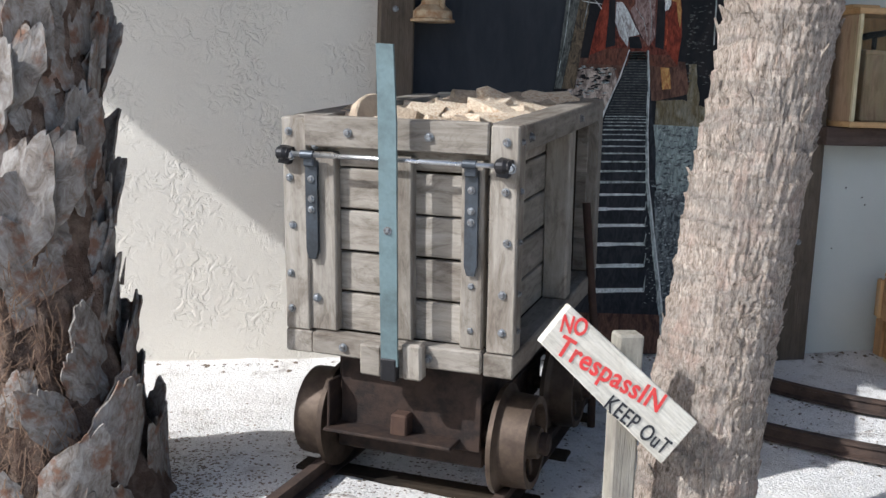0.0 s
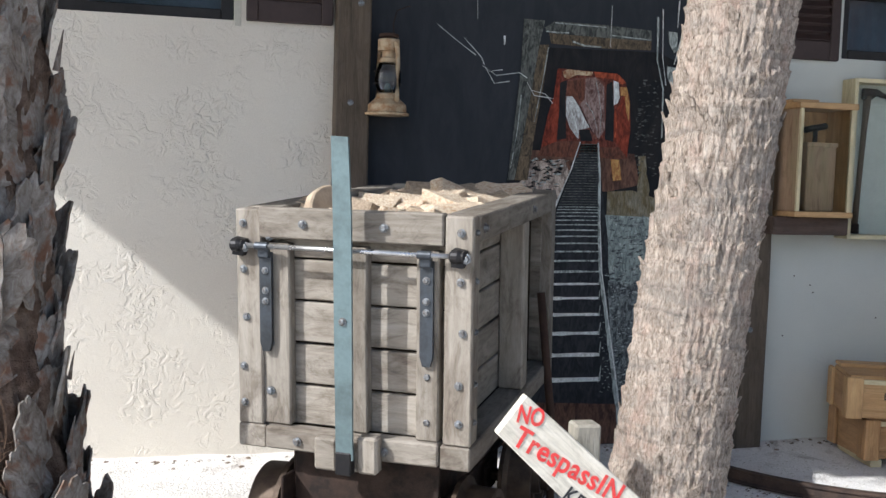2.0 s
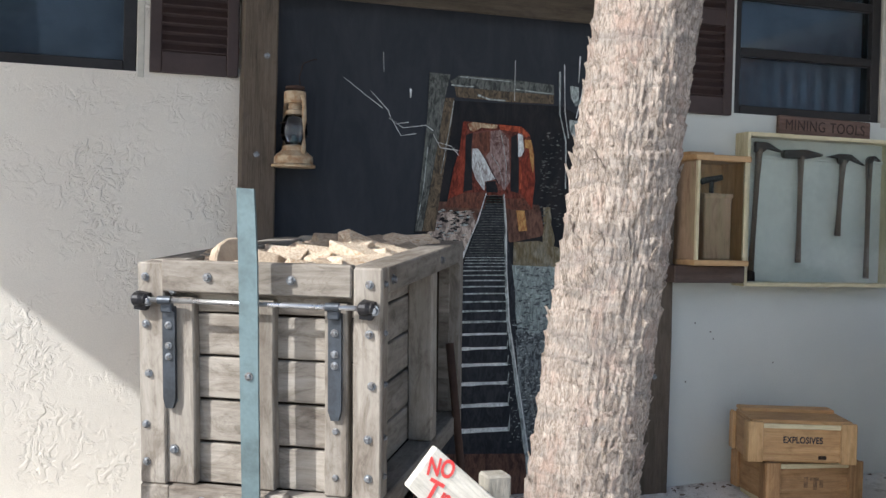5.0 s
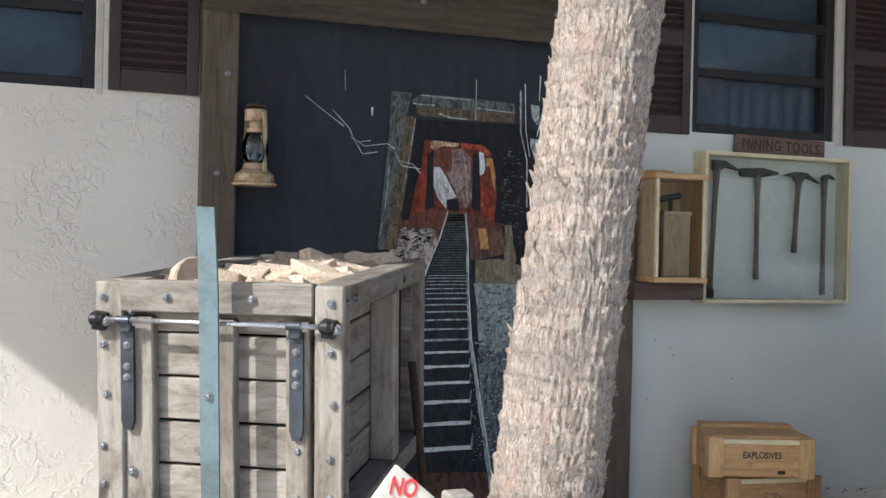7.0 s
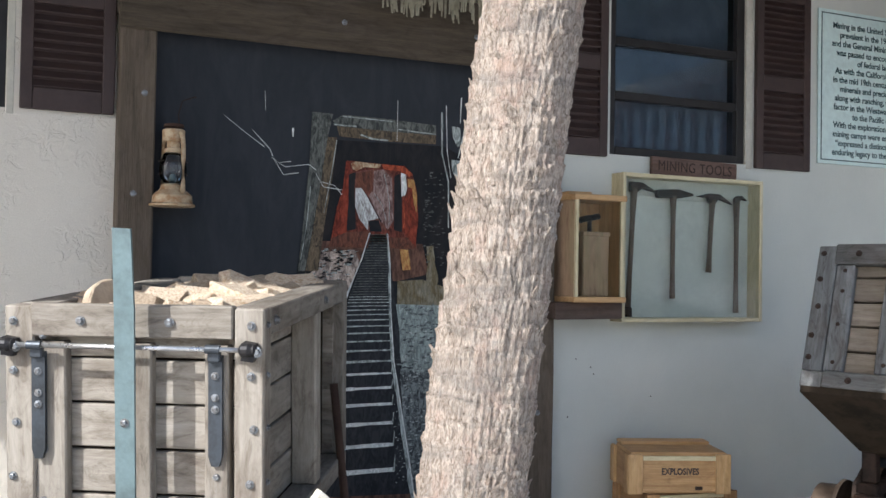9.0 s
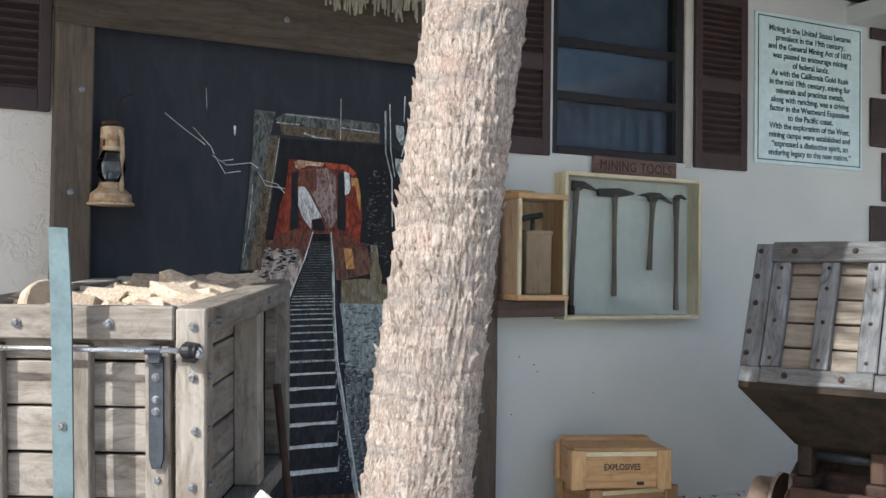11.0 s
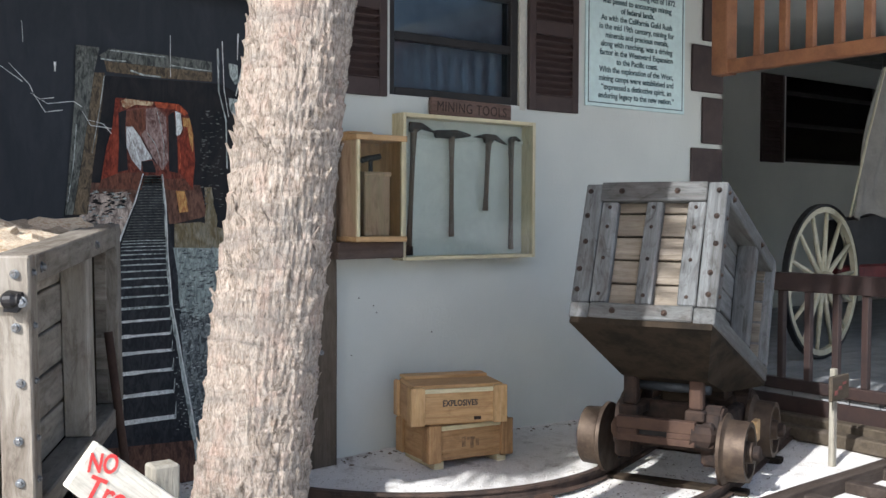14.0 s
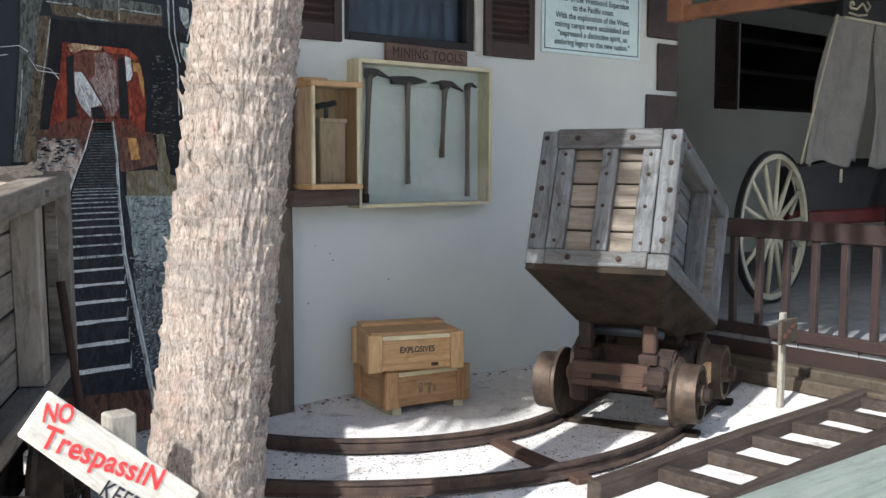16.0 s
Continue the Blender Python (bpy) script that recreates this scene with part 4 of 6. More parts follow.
def ore_cart():
    W, H, L, Z0 = 0.80, 0.79, 1.25, 0.50
    ob = thing("mine_cart", pose(0.393, 3.126, 0.0, 0, 0, -29.7), "weathered grey timber mine cart on rusty flanged wheels", "mine cart")
    body = new("tub")
    body.parent = ob
    tagged(body, "bolted grey timber tub")
    body.matrix_basis = pose(0, 0, Z0, 3.7, 0, 0) @ Matrix.Translation((0, 0, -Z0))
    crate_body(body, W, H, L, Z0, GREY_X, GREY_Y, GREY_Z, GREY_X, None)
    top = Z0 + H
    # tailgate battens
    for xa, xb, d in ((-0.315, -0.215, 0.012), (-0.055, 0.052, 0.012), (0.218, 0.292, 0.004)):
        part("batten", plank((xa, d, Z0 + 0.078), (xb, 0.054, top - 0.112), 0.005, 0.004, int(xa * 100)), GREY_Z, body)
    for x, zs in ((-0.285, (0.19, 0.35, 0.70)), (0.255, (0.14, 0.285))):
        for z in zs:
            bolt(body, (x, 0.010, Z0 + z), (0, -1, 0), 1.15)
    # hinge straps hanging from the rod
    rod_z, rod_y = top - 0.118, -0.03
    for x, zb in ((-0.292, 0.335), (0.255, 0.33)):
        bm = bmesh.new()
        prism(bm, [(x - 0.021, top - 0.14), (x + 0.021, top - 0.14), (x + 0.021, Z0 + zb + 0.02), (x + 0.012, Z0 + zb - 0.01), (x - 0.012, Z0 + zb - 0.01), (x - 0.021, Z0 + zb + 0.02)], -0.008, 0.006)
        st = part("hinge_strap", bm, DARK_STEEL, body, "dark steel hinge strap")
        for z in (top - 0.20, top - 0.265, top - 0.30):
            bolt(st, (x, -0.008, z), (0, -1, 0), 0.9)
        bm = bmesh.new()
        lathe(bm, [(0.013, -0.022), (0.013, 0.022)], 14, pose(x, rod_y, rod_z, 0, 90, 0))
        part("hinge_eye", bm, DARK_STEEL, st)
        part("hinge_leaf", one_box((x - 0.019, -0.026, rod_z - 0.040), (x + 0.019, -0.004, rod_z - 0.008), 0.004), DARK_STEEL, st)
    bm = bmesh.new()
    lathe(bm, [(0.008, -0.375), (0.008, 0.372)], 12, pose(0, rod_y, rod_z, 0, 90, 0))
    part("hinge_rod", bm, BRIGHT_STEEL, body, "bright steel rod", True)
    for x in (-0.375, 0.362):
        bm = bmesh.new()
        lathe(bm, [(0.014, -0.026), (0.021, -0.02), (0.022, 0.0), (0.017, 0.012), (0.019, 0.018), (0.012, 0.026)], 14, pose(x, rod_y, rod_z, 0, 90, 0))
        prism(bm, [(x - 0.024, rod_z - 0.032), (x + 0.012, rod_z - 0.036), (x + 0.026, rod_z - 0.01), (x + 0.022, rod_z + 0.018), (x - 0.016, rod_z + 0.024)], -0.03, -0.002)
        br = part("rod_bracket", bm, BLACK_IRON, body, "black iron rod bracket")
        bolt(br, (x + 0.025, -0.03, rod_z - 0.005), (0, -1, 0), 1.2)
    # tall flat lever
    bm = bmesh.new()
    prism(bm, [(-0.026, top + 0.236), (0.030, top + 0.233), (0.040, top), (0.044, Z0 + 0.08), (0.046, Z0 + 0.02), (-0.012, Z0 + 0.025), (-0.016, Z0 + 0.32), (-0.020, top - 0.01)], -0.088, -0.078)
    lev = part("lever", bm, BLUE_STEEL, body, "tall blue-grey flat steel bar")
    bolt(lev, (0.012, -0.088, Z0 + 0.46), (0, -1, 0), 1.0)
    part("lever_shoe", one_box((-0.014, -0.092, Z0 - 0.03), (0.040, -0.058, Z0 + 0.045), 0.004), BLACK_IRON, lev, "black worn foot of the lever")
    part("latch_block", plank((-0.105, -0.05, Z0 - 0.035), (-0.03, 0.0, Z0 + 0.07), 0.006, 0.003, 8), GREY_X, body)
    part("latch_block", plank((0.046, -0.062, Z0 - 0.03), (0.115, -0.012, Z0 + 0.09), 0.008, 0.003, 9), GREY_Z, body)
    part("latch_block", plank((-0.03, -0.048, Z0 - 0.03), (0.046, -0.012, Z0 + 0.06), 0.004, 0.002, 10), GREY_X, body)
    # underframe
    truck(ob, 0.71, (0.20, 0.88), 0.16, 0.20, 0.6)
    part("bolster", one_box((-0.24, 0.2, 0.42), (0.24, 0.34, 0.50), 0.01), RUST, ob)
    part("bolster", one_box((-0.24, 0.86, 0.42), (0.24, 1.0, 0.50), 0.01), RUST, ob)
    part("side_sill", one_box((-0.26, 0.12, 0.34), (-0.18, 1.2, 0.48), 0.008), RUST, ob)
    part("side_sill", one_box((0.18, 0.12, 0.34), (0.26, 1.2, 0.48), 0.008), RUST, ob)
    bm = bmesh.new()
    box(bm, (-0.24, 0.10, 0.20), (0.27, 0.115, 0.48), 0.003)
    box(bm, (-0.255, 0.02, 0.235), (-0.245, 0.11, 0.40), 0.003)
    box(bm, (-0.26, 0.0, 0.228), (0.20, 0.11, 0.240), 0.003)
    part("draw_plate", bm, RUST, ob, "rusty folded draw plate")
    part("coupling_lug", one_box((-0.03, 0.04, 0.235), (0.03, 0.10, 0.31), 0.006), RUST_RED, ob)
    part("brake_beam", one_box((-0.27, 0.14, 0.13), (0.27, 0.19, 0.20), 0.006), RUST, ob)
    return ob


ore_cart()


def rock_mesh(seed, flatten):
    """An angular broken slab."""
    rng = random.Random(seed)
    bm = bmesh.new()
    pts = [Vector((a * rng.uniform(0.55, 1), b * rng.uniform(0.55, 1), c * flatten * rng.uniform(0.5, 1))) for a in (-1, 1) for b in (-1, 1) for c in (-1, 1)]
    pts += [Vector((rng.uniform(-1, 1), rng.uniform(-1, 1), rng.uniform(-0.8, 0.8) * flatten)) for _ in range(5)]
    for p in pts:
        bm.verts.new(p)
    hull = bmesh.ops.convex_hull(bm, input=bm.verts[:])
    bmesh.ops.delete(bm, geom=[g for g in hull["geom_interior"] if isinstance(g, bmesh.types.BMVert)], context="VERTS")
    bmesh.ops.bevel(bm, geom=bm.edges[:], offset=0.02, segments=1, affect="EDGES")
    return bm


ROCKS = [finish("rock", rock_mesh(i, 0.40 + 0.15 * (i % 3)), ROCK if i % 4 else ROCK_DARK) for i in range(12)]
cart_m = pose(0.393, 3.126, 0.0, 0, 0, -29.7) @ pose(0, 0, 0.5, 3.7, 0, 0) @ Matrix.Translation((0, 0, -0.5))
bm = one_box((-0.258, 0.095, 0.56), (0.258, 1.155, 1.21), 0.02)
solid("rock_fill", bm, ROCK, cart_m, "packed broken rock filling the cart", "rock", "rocks in the cart")
rng = random.Random(21)
n = 0
for j in range(10):
    for i in range(6):
        x, y = -0.235 + 0.092 * i + rng.uniform(-0.03, 0.03), 0.175 + 0.102 * j + rng.uniform(-0.03, 0.03)
        z = 1.222 + 0.045 * math.exp(-((x - 0.02) ** 2) / 0.06) * (0.4 + 0.6 * y) + rng.uniform(-0.012, 0.02)
        s = rng.uniform(0.055, 0.115)
        ob = new("rock", ROCKS[n % 12])
        ob.matrix_world = cart_m @ pose(x, y, z, rng.uniform(-20, 20), rng.uniform(-20, 20), rng.uniform(0, 360)) @ Matrix.Diagonal((s * 1.2, s * 0.85, s * 0.72, 1))
        tagged(ob, "angular tan broken rock heaped in the cart", "rock", "rocks in the cart")
        n += 1
for x, y, z, s, rx, ry, rz, k in ((0.18, 0.95, 1.262, 0.10, 3, -4, 30, 8), (-0.02, 1.06, 1.268, 0.09, 5, 4, 10, 4)):
    ob = new("rock", ROCKS[k])
    ob.matrix_world = cart_m @ pose(x, y, z, rx, ry, rz) @ Matrix.Diagonal((s * 1.2, s * 1.0, s * 0.5, 1))
    tagged(ob, "large flat slab of rock lying on the heap", "rock", "rocks in the cart")

# one rounded slab stands on edge against the others, its shaded face put into the darker colour
bm = bmesh.new()
prism(bm, [(-0.075, -0.07), (-0.072, -0.02), (-0.055, 0.025), (-0.02, 0.06), (0.02, 0.078), (0.06, 0.085), (0.085, 0.05), (0.095, -0.01), (0.09, -0.07)], -0.02, 0.02)
bmesh.ops.bevel(bm, geom=bm.edges[:], offset=0.006, segments=1, affect="EDGES")
for v in bm.verts:
    v.co += Vector((0.010, 0.012, 0.014)) * noise.noise(v.co * 23)
solid("rock", bm, ROCK_DARK, cart_m @ pose(-0.205, 0.245, 1.282, -22, 18, 64), "rounded slab of rock standing on edge in the heap", "rock", "rocks in the cart")

# iron bar leaning on the cart
bm = bmesh.new()
tube(bm, [(1.325, 3.86, 0.0), (1.318, 3.875, 0.42), (1.262, 3.90, 0.945)], 0.017, 10)
solid("iron_bar", bm, RUST_RED, Matrix(), "rusty iron bar leaning against the cart", "bar", smooth=True)


def tip_cart():
    W, H, L = 0.70, 0.686, 1.22
    ob = thing("tip_cart", pose(3.48, 3.163, 0.0, 0, 0, -66.0), "faded timber mine cart tipped back on its rusty truck", "mine cart")
    body = new("tub")
    body.parent = ob
    tagged(body, "faded blue-grey timber tub tilted back")
    body.matrix_basis = pose(0, 0, 0.925, -20.0, 0, 0)
    crate_body(body, W, H, L, 0.0, OLD_X, OLD_Y, OLD_Z, OLD_BACK, RUST)
    for xa, xb in ((-0.256, -0.172), (-0.035, 0.045), (0.168, 0.254)):
        part("batten", plank((xa, 0.004, 0.078), (xb, 0.05, H - 0.095), 0.006, 0.006, int(xa * 90)), OLD_Z, body)
    for x in (-0.215, 0.005, 0.21):
        for z in (0.12, 0.3, 0.46, 0.56):
            bolt(body, (x, 0.003, z), (0, -1, 0), 0.7, RUST)
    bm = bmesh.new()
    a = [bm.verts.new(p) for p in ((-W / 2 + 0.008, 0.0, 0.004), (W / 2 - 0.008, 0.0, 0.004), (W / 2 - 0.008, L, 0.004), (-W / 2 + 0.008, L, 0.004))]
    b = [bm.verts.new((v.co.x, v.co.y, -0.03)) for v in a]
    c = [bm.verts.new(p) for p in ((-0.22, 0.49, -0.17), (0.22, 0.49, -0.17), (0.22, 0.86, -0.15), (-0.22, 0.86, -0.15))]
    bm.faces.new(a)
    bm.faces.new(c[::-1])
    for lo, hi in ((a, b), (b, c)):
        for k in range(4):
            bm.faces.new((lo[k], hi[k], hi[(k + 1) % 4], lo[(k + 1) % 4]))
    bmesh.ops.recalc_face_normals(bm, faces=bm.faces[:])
    part("hopper_bottom", bm, DARK_UNDER, body, "dark sloping hopper bottom")
    tr = new("truck")
    tr.parent = ob
    tagged(tr, "rusty cast-iron truck")
    y0 = 0.56
    for y in (y0, y0 + 0.62):
        bm = bmesh.new()
        lathe(bm, [(0.026, -0.31), (0.026, 0.31)], 16, pose(0, y, 0.235, 0, 90, 0))
        part("axle", bm, RUST, tr)
    for y in (y0, y0 + 0.62):
        for s in (-1, 1):
            wheel_part(ob, (s * 0.365 - 0.035, y, 0.235), s, 0.155, 0.183, 0.13)
    # end casting with its slot, and the open frame behind it
    for lo, hi in (((-0.23, 0.27), (0.17, 0.305)), ((-0.23, 0.305), (-0.12, 0.335)), ((0.03, 0.305), (0.17, 0.335)), ((-0.23, 0.335), (0.17, 0.395))):
        part("end_casting", one_box((lo[0], y0 - 0.205, lo[1]), (hi[0], y0 - 0.155, hi[1]), 0.003), RUST_RED, tr)
    # black plate set inside the slot to give it a shaded depth
    part("coupling_slot", one_box((-0.12, y0 - 0.175, 0.305), (0.03, y0 - 0.165, 0.335), 0), BLACK_IRON, tr)
    part("crossbeam", one_box((-0.20, y0 + 0.06, 0.34), (0.20, y0 + 0.12, 0.44), 0.012), RUST, tr)
    part("crossbeam", one_box((-0.20, y0 + 0.50, 0.30), (0.20, y0 + 0.58, 0.42), 0.012), RUST, tr)
    part("crossbeam", one_box((-0.20, y0 + 0.74, 0.20), (0.20, y0 + 0.80, 0.38), 0.012), RUST, tr)
    for s in (-1, 1):
        part("side_beam", one_box((s * 0.215 - 0.035, y0 - 0.16, 0.25), (s * 0.215 + 0.035, y0 + 0.80, 0.385), 0.016), RUST, tr)
        for y in (y0 - 0.02, y0 + 0.62):
            bm = bmesh.new()
            prism(bm, [(-0.085, 0.16), (0.085, 0.16), (0.10, 0.27), (0.085, 0.40), (0.05, 0.45), (-0.02, 0.46), (-0.075, 0.43), (-0.10, 0.33)], -0.05, 0.05, pose(s * 0.225, y, 0, 0, 0, 90))
            bmesh.ops.bevel(bm, geom=bm.edges[:], offset=0.012, segments=2, affect="EDGES")
            part("journal_box", bm, RUST, tr)
            bolt(tr, (s * 0.225, y - 0.10, 0.37), (0, -1, 0), 1.2)
        # curved arm from the end casting out to the journal
        bm = bmesh.new()
        tube(bm, [(s * 0.17 - 0.03, y0 - 0.18, 0.33), (s * 0.225 - 0.01, y0 - 0.15, 0.32), (s * 0.25, y0 - 0.06, 0.31)], 0.05, 10, (0.04, 0.06))
        part("horn", bm, RUST_RED if s < 0 else RUST, tr)
    for x, mat in ((-0.19, RUST), (0.15, RUST_RED)):
        part("pillar", one_box((x - 0.034, y0 - 0.12, 0.44), (x + 0.034, y0 - 0.05, 0.605), 0.010), mat, tr)
        part("pillar_cap", one_box((x - 0.044, y0 - 0.13, 0.605), (x + 0.044, y0 - 0.04, 0.63), 0.006), mat, tr)
        part("pillar_foot", one_box((x - 0.05, y0 - 0.14, 0.385), (x + 0.05, y0 + 0.07, 0.44), 0.008), RUST, tr)
    part("pivot", one_box((-0.10, y0 + 0.10, 0.40), (0.08, y0 + 0.20, 0.58), 0.02), DARK_UNDER, tr)
    bm = bmesh.new()
    lathe(bm, [(0.03, -0.19), (0.03, 0.19)], 14, pose(0, y0 + 0.02, 0.53, 0, 90, 0))
    part("pivot_shaft", bm, DARK_STEEL, tr, "dark pivot shaft", True)
    part("rocker", one_box((-0.18, y0 + 0.42, 0.40), (0.18, y0 + 0.55, 0.50), 0.02), RUST, tr)
    bm = one_box((0.36, y0 + 0.17, 0.25), (0.39, y0 + 0.25, 0.36), 0.004)
    part("wheel_chock", bm, PINE_Z, tr, "pale wooden wedge")
    return ob


tip_cart()


# ---- tracks ----
def rail_run(name, pts, label, parent):
    """Small flat-bottomed rail swept along its line."""
    prof = [(-0.035, 0), (0.035, 0), (0.035, 0.006), (0.007, 0.012), (0.007, 0.044), (0.018, 0.048), (0.018, 0.062), (-0.018, 0.062), (-0.018, 0.048), (-0.007, 0.044), (-0.007, 0.012), (-0.035, 0.006)]
    bm = bmesh.new()
    P = [Vector((x, y, 0.012)) for x, y in pts]
    rings = []
    for i, p in enumerate(P):
        d = (P[min(i + 1, len(P) - 1)] - P[max(i - 1, 0)]).normalized()
        s = Vector((-d.y, d.x, 0))
        rings.append([bm.verts.new(p + s * a + Vector((0, 0, b))) for a, b in prof])
    for a, b in zip(rings, rings[1:]):
        for k in range(len(prof)):
            j = (k + 1) % len(prof)
            bm.faces.new((a[k], a[j], b[j], b[k]))
    bm.faces.new(rings[0][::-1])
    bm.faces.new(rings[-1])
    bmesh.ops.recalc_face_normals(bm, faces=bm.faces[:])
    return part(name, bm, RAIL_IRON, parent, label)


track = thing("curved_track", Matrix(), "curved narrow-gauge track of rusty rails half sunk in sand", "track")
line = []
for i in range(41):
    a = radians(-172 + (172 - 67) * i / 40)
    line.append((3.42 + 1.565 * math.cos(a), 4.9 + 1.565 * math.sin(a), a))
for i in range(1, 9):
    line.append((4.031 + 0.92 * 0.2 * i, 3.459 + 0.39 * 0.2 * i, radians(-67)))
for off in (-0.325, 0.325):
    rail_run("rail", [(x + off * math.cos(a), y + off * math.sin(a)) for x, y, a in line], "rusty flat-bottomed rail", track)
for k in (2, 7, 12, 17, 23, 29, 35, 40, 42, 44, 46, 48):
    x, y, a = line[k]
    jit = random.uniform(-4, 4)
    up = 0.024 if k in (29, 40, 44) else -0.016
    bm = plank((-0.42, -0.045, -0.04), (0.42, 0.045, up), 0.006, 0.004, k)
    t = part("tie", bm, RUST_RED if k == 29 else DARK_UNDER, track)
    t.matrix_basis = pose(x, y, 0.0, 0, 0, math.degrees(a) + jit)

track2 = thing("cart_track", Matrix(), "short straight track of rusty rails under the cart", "track")
ax = Vector((-0.486, -0.874))
rt = Vector((0.874, -0.486))
o = Vector((0.383, 3.116))
for off in (-0.315, 0.355):
    rail_run("rail", [tuple(o + rt * off - ax * d) for d in (1.6, 1.0, 0.5, 0.0, -0.6, -1.3)], "rusty rail", track2)
for d in (1.2, 0.72, 0.24, -0.3, -0.8):
    t = part("tie", plank((-0.45, -0.05, -0.04), (0.45, 0.05, 0.014), 0.006, 0.004, int(d * 50)), DARK_UNDER, track2)
    c = o - ax * d
    t.matrix_basis = pose(c.x, c.y, 0, 0, 0, -29.1)

DARK_TIMBER = wood("dark_timber_x", (0.026, 0.019, 0.015), (0.048, 0.036, 0.029), (0.085, 0.066, 0.053), "x", stain_amount=0.3, vary=0.15)
lad = thing("timber_track", Matrix(), "ladder-like track of square brown timbers lying on the sand", "track")
part("stringer", plank((3.05, -0.04, 0.0), (5.60, 0.035, 0.085), 0.006, 0.006, 2), DARK_TIMBER, lad).matrix_basis = pose(0, 2.56, 0, 0, 0, 3.6)
part("stringer", plank((3.15, -0.04, 0.0), (5.60, 0.035, 0.085), 0.006, 0.006, 3), DARK_TIMBER, lad).matrix_basis = pose(0, 2.09, 0, 0, 0, 3.6)
for i in range(6):
    t = part("crosspiece", plank((-0.04, 0.05, 0.0), (0.04, 0.46, 0.06), 0.006, 0.004, i), DARK_TIMBER, lad)
    t.matrix_basis = pose(3.52 + 0.395 * i, 2.30 + 0.025 * i, 0, 0, 0, 3.6)

# ---- signs ----
sg = thing("warning_sign", pose(0.884, 2.40, 0.0), "bleached board sign nailed aslant on a short wooden post", "sign")
bm = bmesh.new()
prism(bm, [(-0.245, 0.062), (0.245, 0.072), (0.252, -0.075), (-0.235, -0.06)], -0.016, 0.016)
bmesh.ops.bevel(bm, geom=bm.edges[:], offset=0.003, segments=1, affect="EDGES")
board = part("board", bm, SIGN_WOOD, sg, "bleached tilted plank")
board.matrix_basis = pose(0, 0, 0.650, 0, 42.0, 0)
part("post", plank((0.010, 0.018, -0.05), (0.080, 0.085, 0.770), 0.006, 0.003, 1), SIGN_POST, sg)
F = Matrix.Translation((0, -0.0175, 0))
letters("red_lettering", "NO", 0.064, RED_INK, board, F @ pose(-0.198, 0, 0.030, 0, -30, 0) @ FACING, 0.0006, 1.0, 0.72, bold=0.0014)
letters("red_lettering", "TrespassIN", 0.076, RED_INK, board, F @ pose(-0.030, 0, 0.004, 0, -12, 0) @ FACING, 0.0006, 1.06, 0.92, bold=0.0014)
letters("black_lettering", "KEEP OuT", 0.062, BLACK_INK, board, F @ pose(0.122, 0, -0.045, 0, -4, 0) @ FACING, 0.0006, 1.08, 0.78, bold=0.0006)

sp = thing("small_sign", pose(5.12, 3.17, 0.0, 0, 0, 8), "small wooden sign with faded red marks on a thin stake", "sign")
part("stake", plank((-0.022, 0.0, -0.05), (0.022, 0.03, 0.55), 0.004, 0.003, 4), SIGN_POST, sp)
part("board", plank((-0.10, -0.024, 0.375), (0.12, -0.001, 0.515), 0.004, 0.002, 5), POST_X, sp)
for i in range(3):
    part("mark", one_box((-0.07 + 0.05 * i, -0.0262, 0.41 + 0.025 * i), (-0.03 + 0.055 * i, -0.0245, 0.435 + 0.02 * i), 0), DULL_RED, sp)

info = thing("information_sign", pose(5.335, WALL_Y - 0.004, 2.672), "white panel with a blue border and printed history text", "sign")
part("panel", one_box((-0.51, -0.012, -0.507), (0.51, 0.0, 0.507), 0.002), SIGN_WHITE, info)
BLUE_INK = plain("teal_ink", (0.045, 0.09, 0.10), 0.5, scale=30, relief=0)
for lo, hi in (((-0.487, -0.014, 0.477), (0.487, -0.0122, 0.484)), ((-0.487, -0.014, -0.484), (0.487, -0.0122, -0.477)), ((-0.487, -0.014, -0.477), (-0.480, -0.0122, 0.477)), ((0.480, -0.014, -0.477), (0.487, -0.0122, 0.477))):
    part("border", one_box(lo, hi, 0), BLUE_INK, info)
TEXT = ["Mining in the United States became", "prevalent in the 19th century,", "and the General Mining Act of 1872", "was passed to encourage mining", "of federal lands.", "As with the California Gold Rush", "in the mid 19th century, mining for", "minerals and precious metals,", "along with ranching, was a driving", "factor in the Westward Expansion", "to the Pacific coast.", "With the exploration of the West,", "mining camps were established and", "\u201cexpressed a distinctive spirit, an", "enduring legacy to the new nation.\u201d"]
for i, tx in enumerate(TEXT):
    letters("text_line", tx, 0.056, BLUE_INK, info, pose(0, -0.0135, 0.405 - 0.0595 * i) @ FACING, 0.0006, 1.0, 0.97, bold=0.0012)

pl = thing("tools_plaque", pose(3.83, WALL_Y - 0.03, 2.062, 0, 1.0, 0), "dark wooden plaque lettered above the tool case", "sign")
part("board", plank((-0.315, -0.012, -0.055), (0.315, 0.02, 0.055), 0.005, 0.002, 2), PLAQUE, pl)
CARVED = plain("carved_dark", (0.045, 0.025, 0.02), 0.7, scale=30)
for word, x in (("MINING", -0.14), ("TOOLS", 0.15)):
    letters("carved_word", word, 0.085, CARVED, pl, pose(x, -0.014, 0) @ FACING, 0.001, 1.1, 0.85)

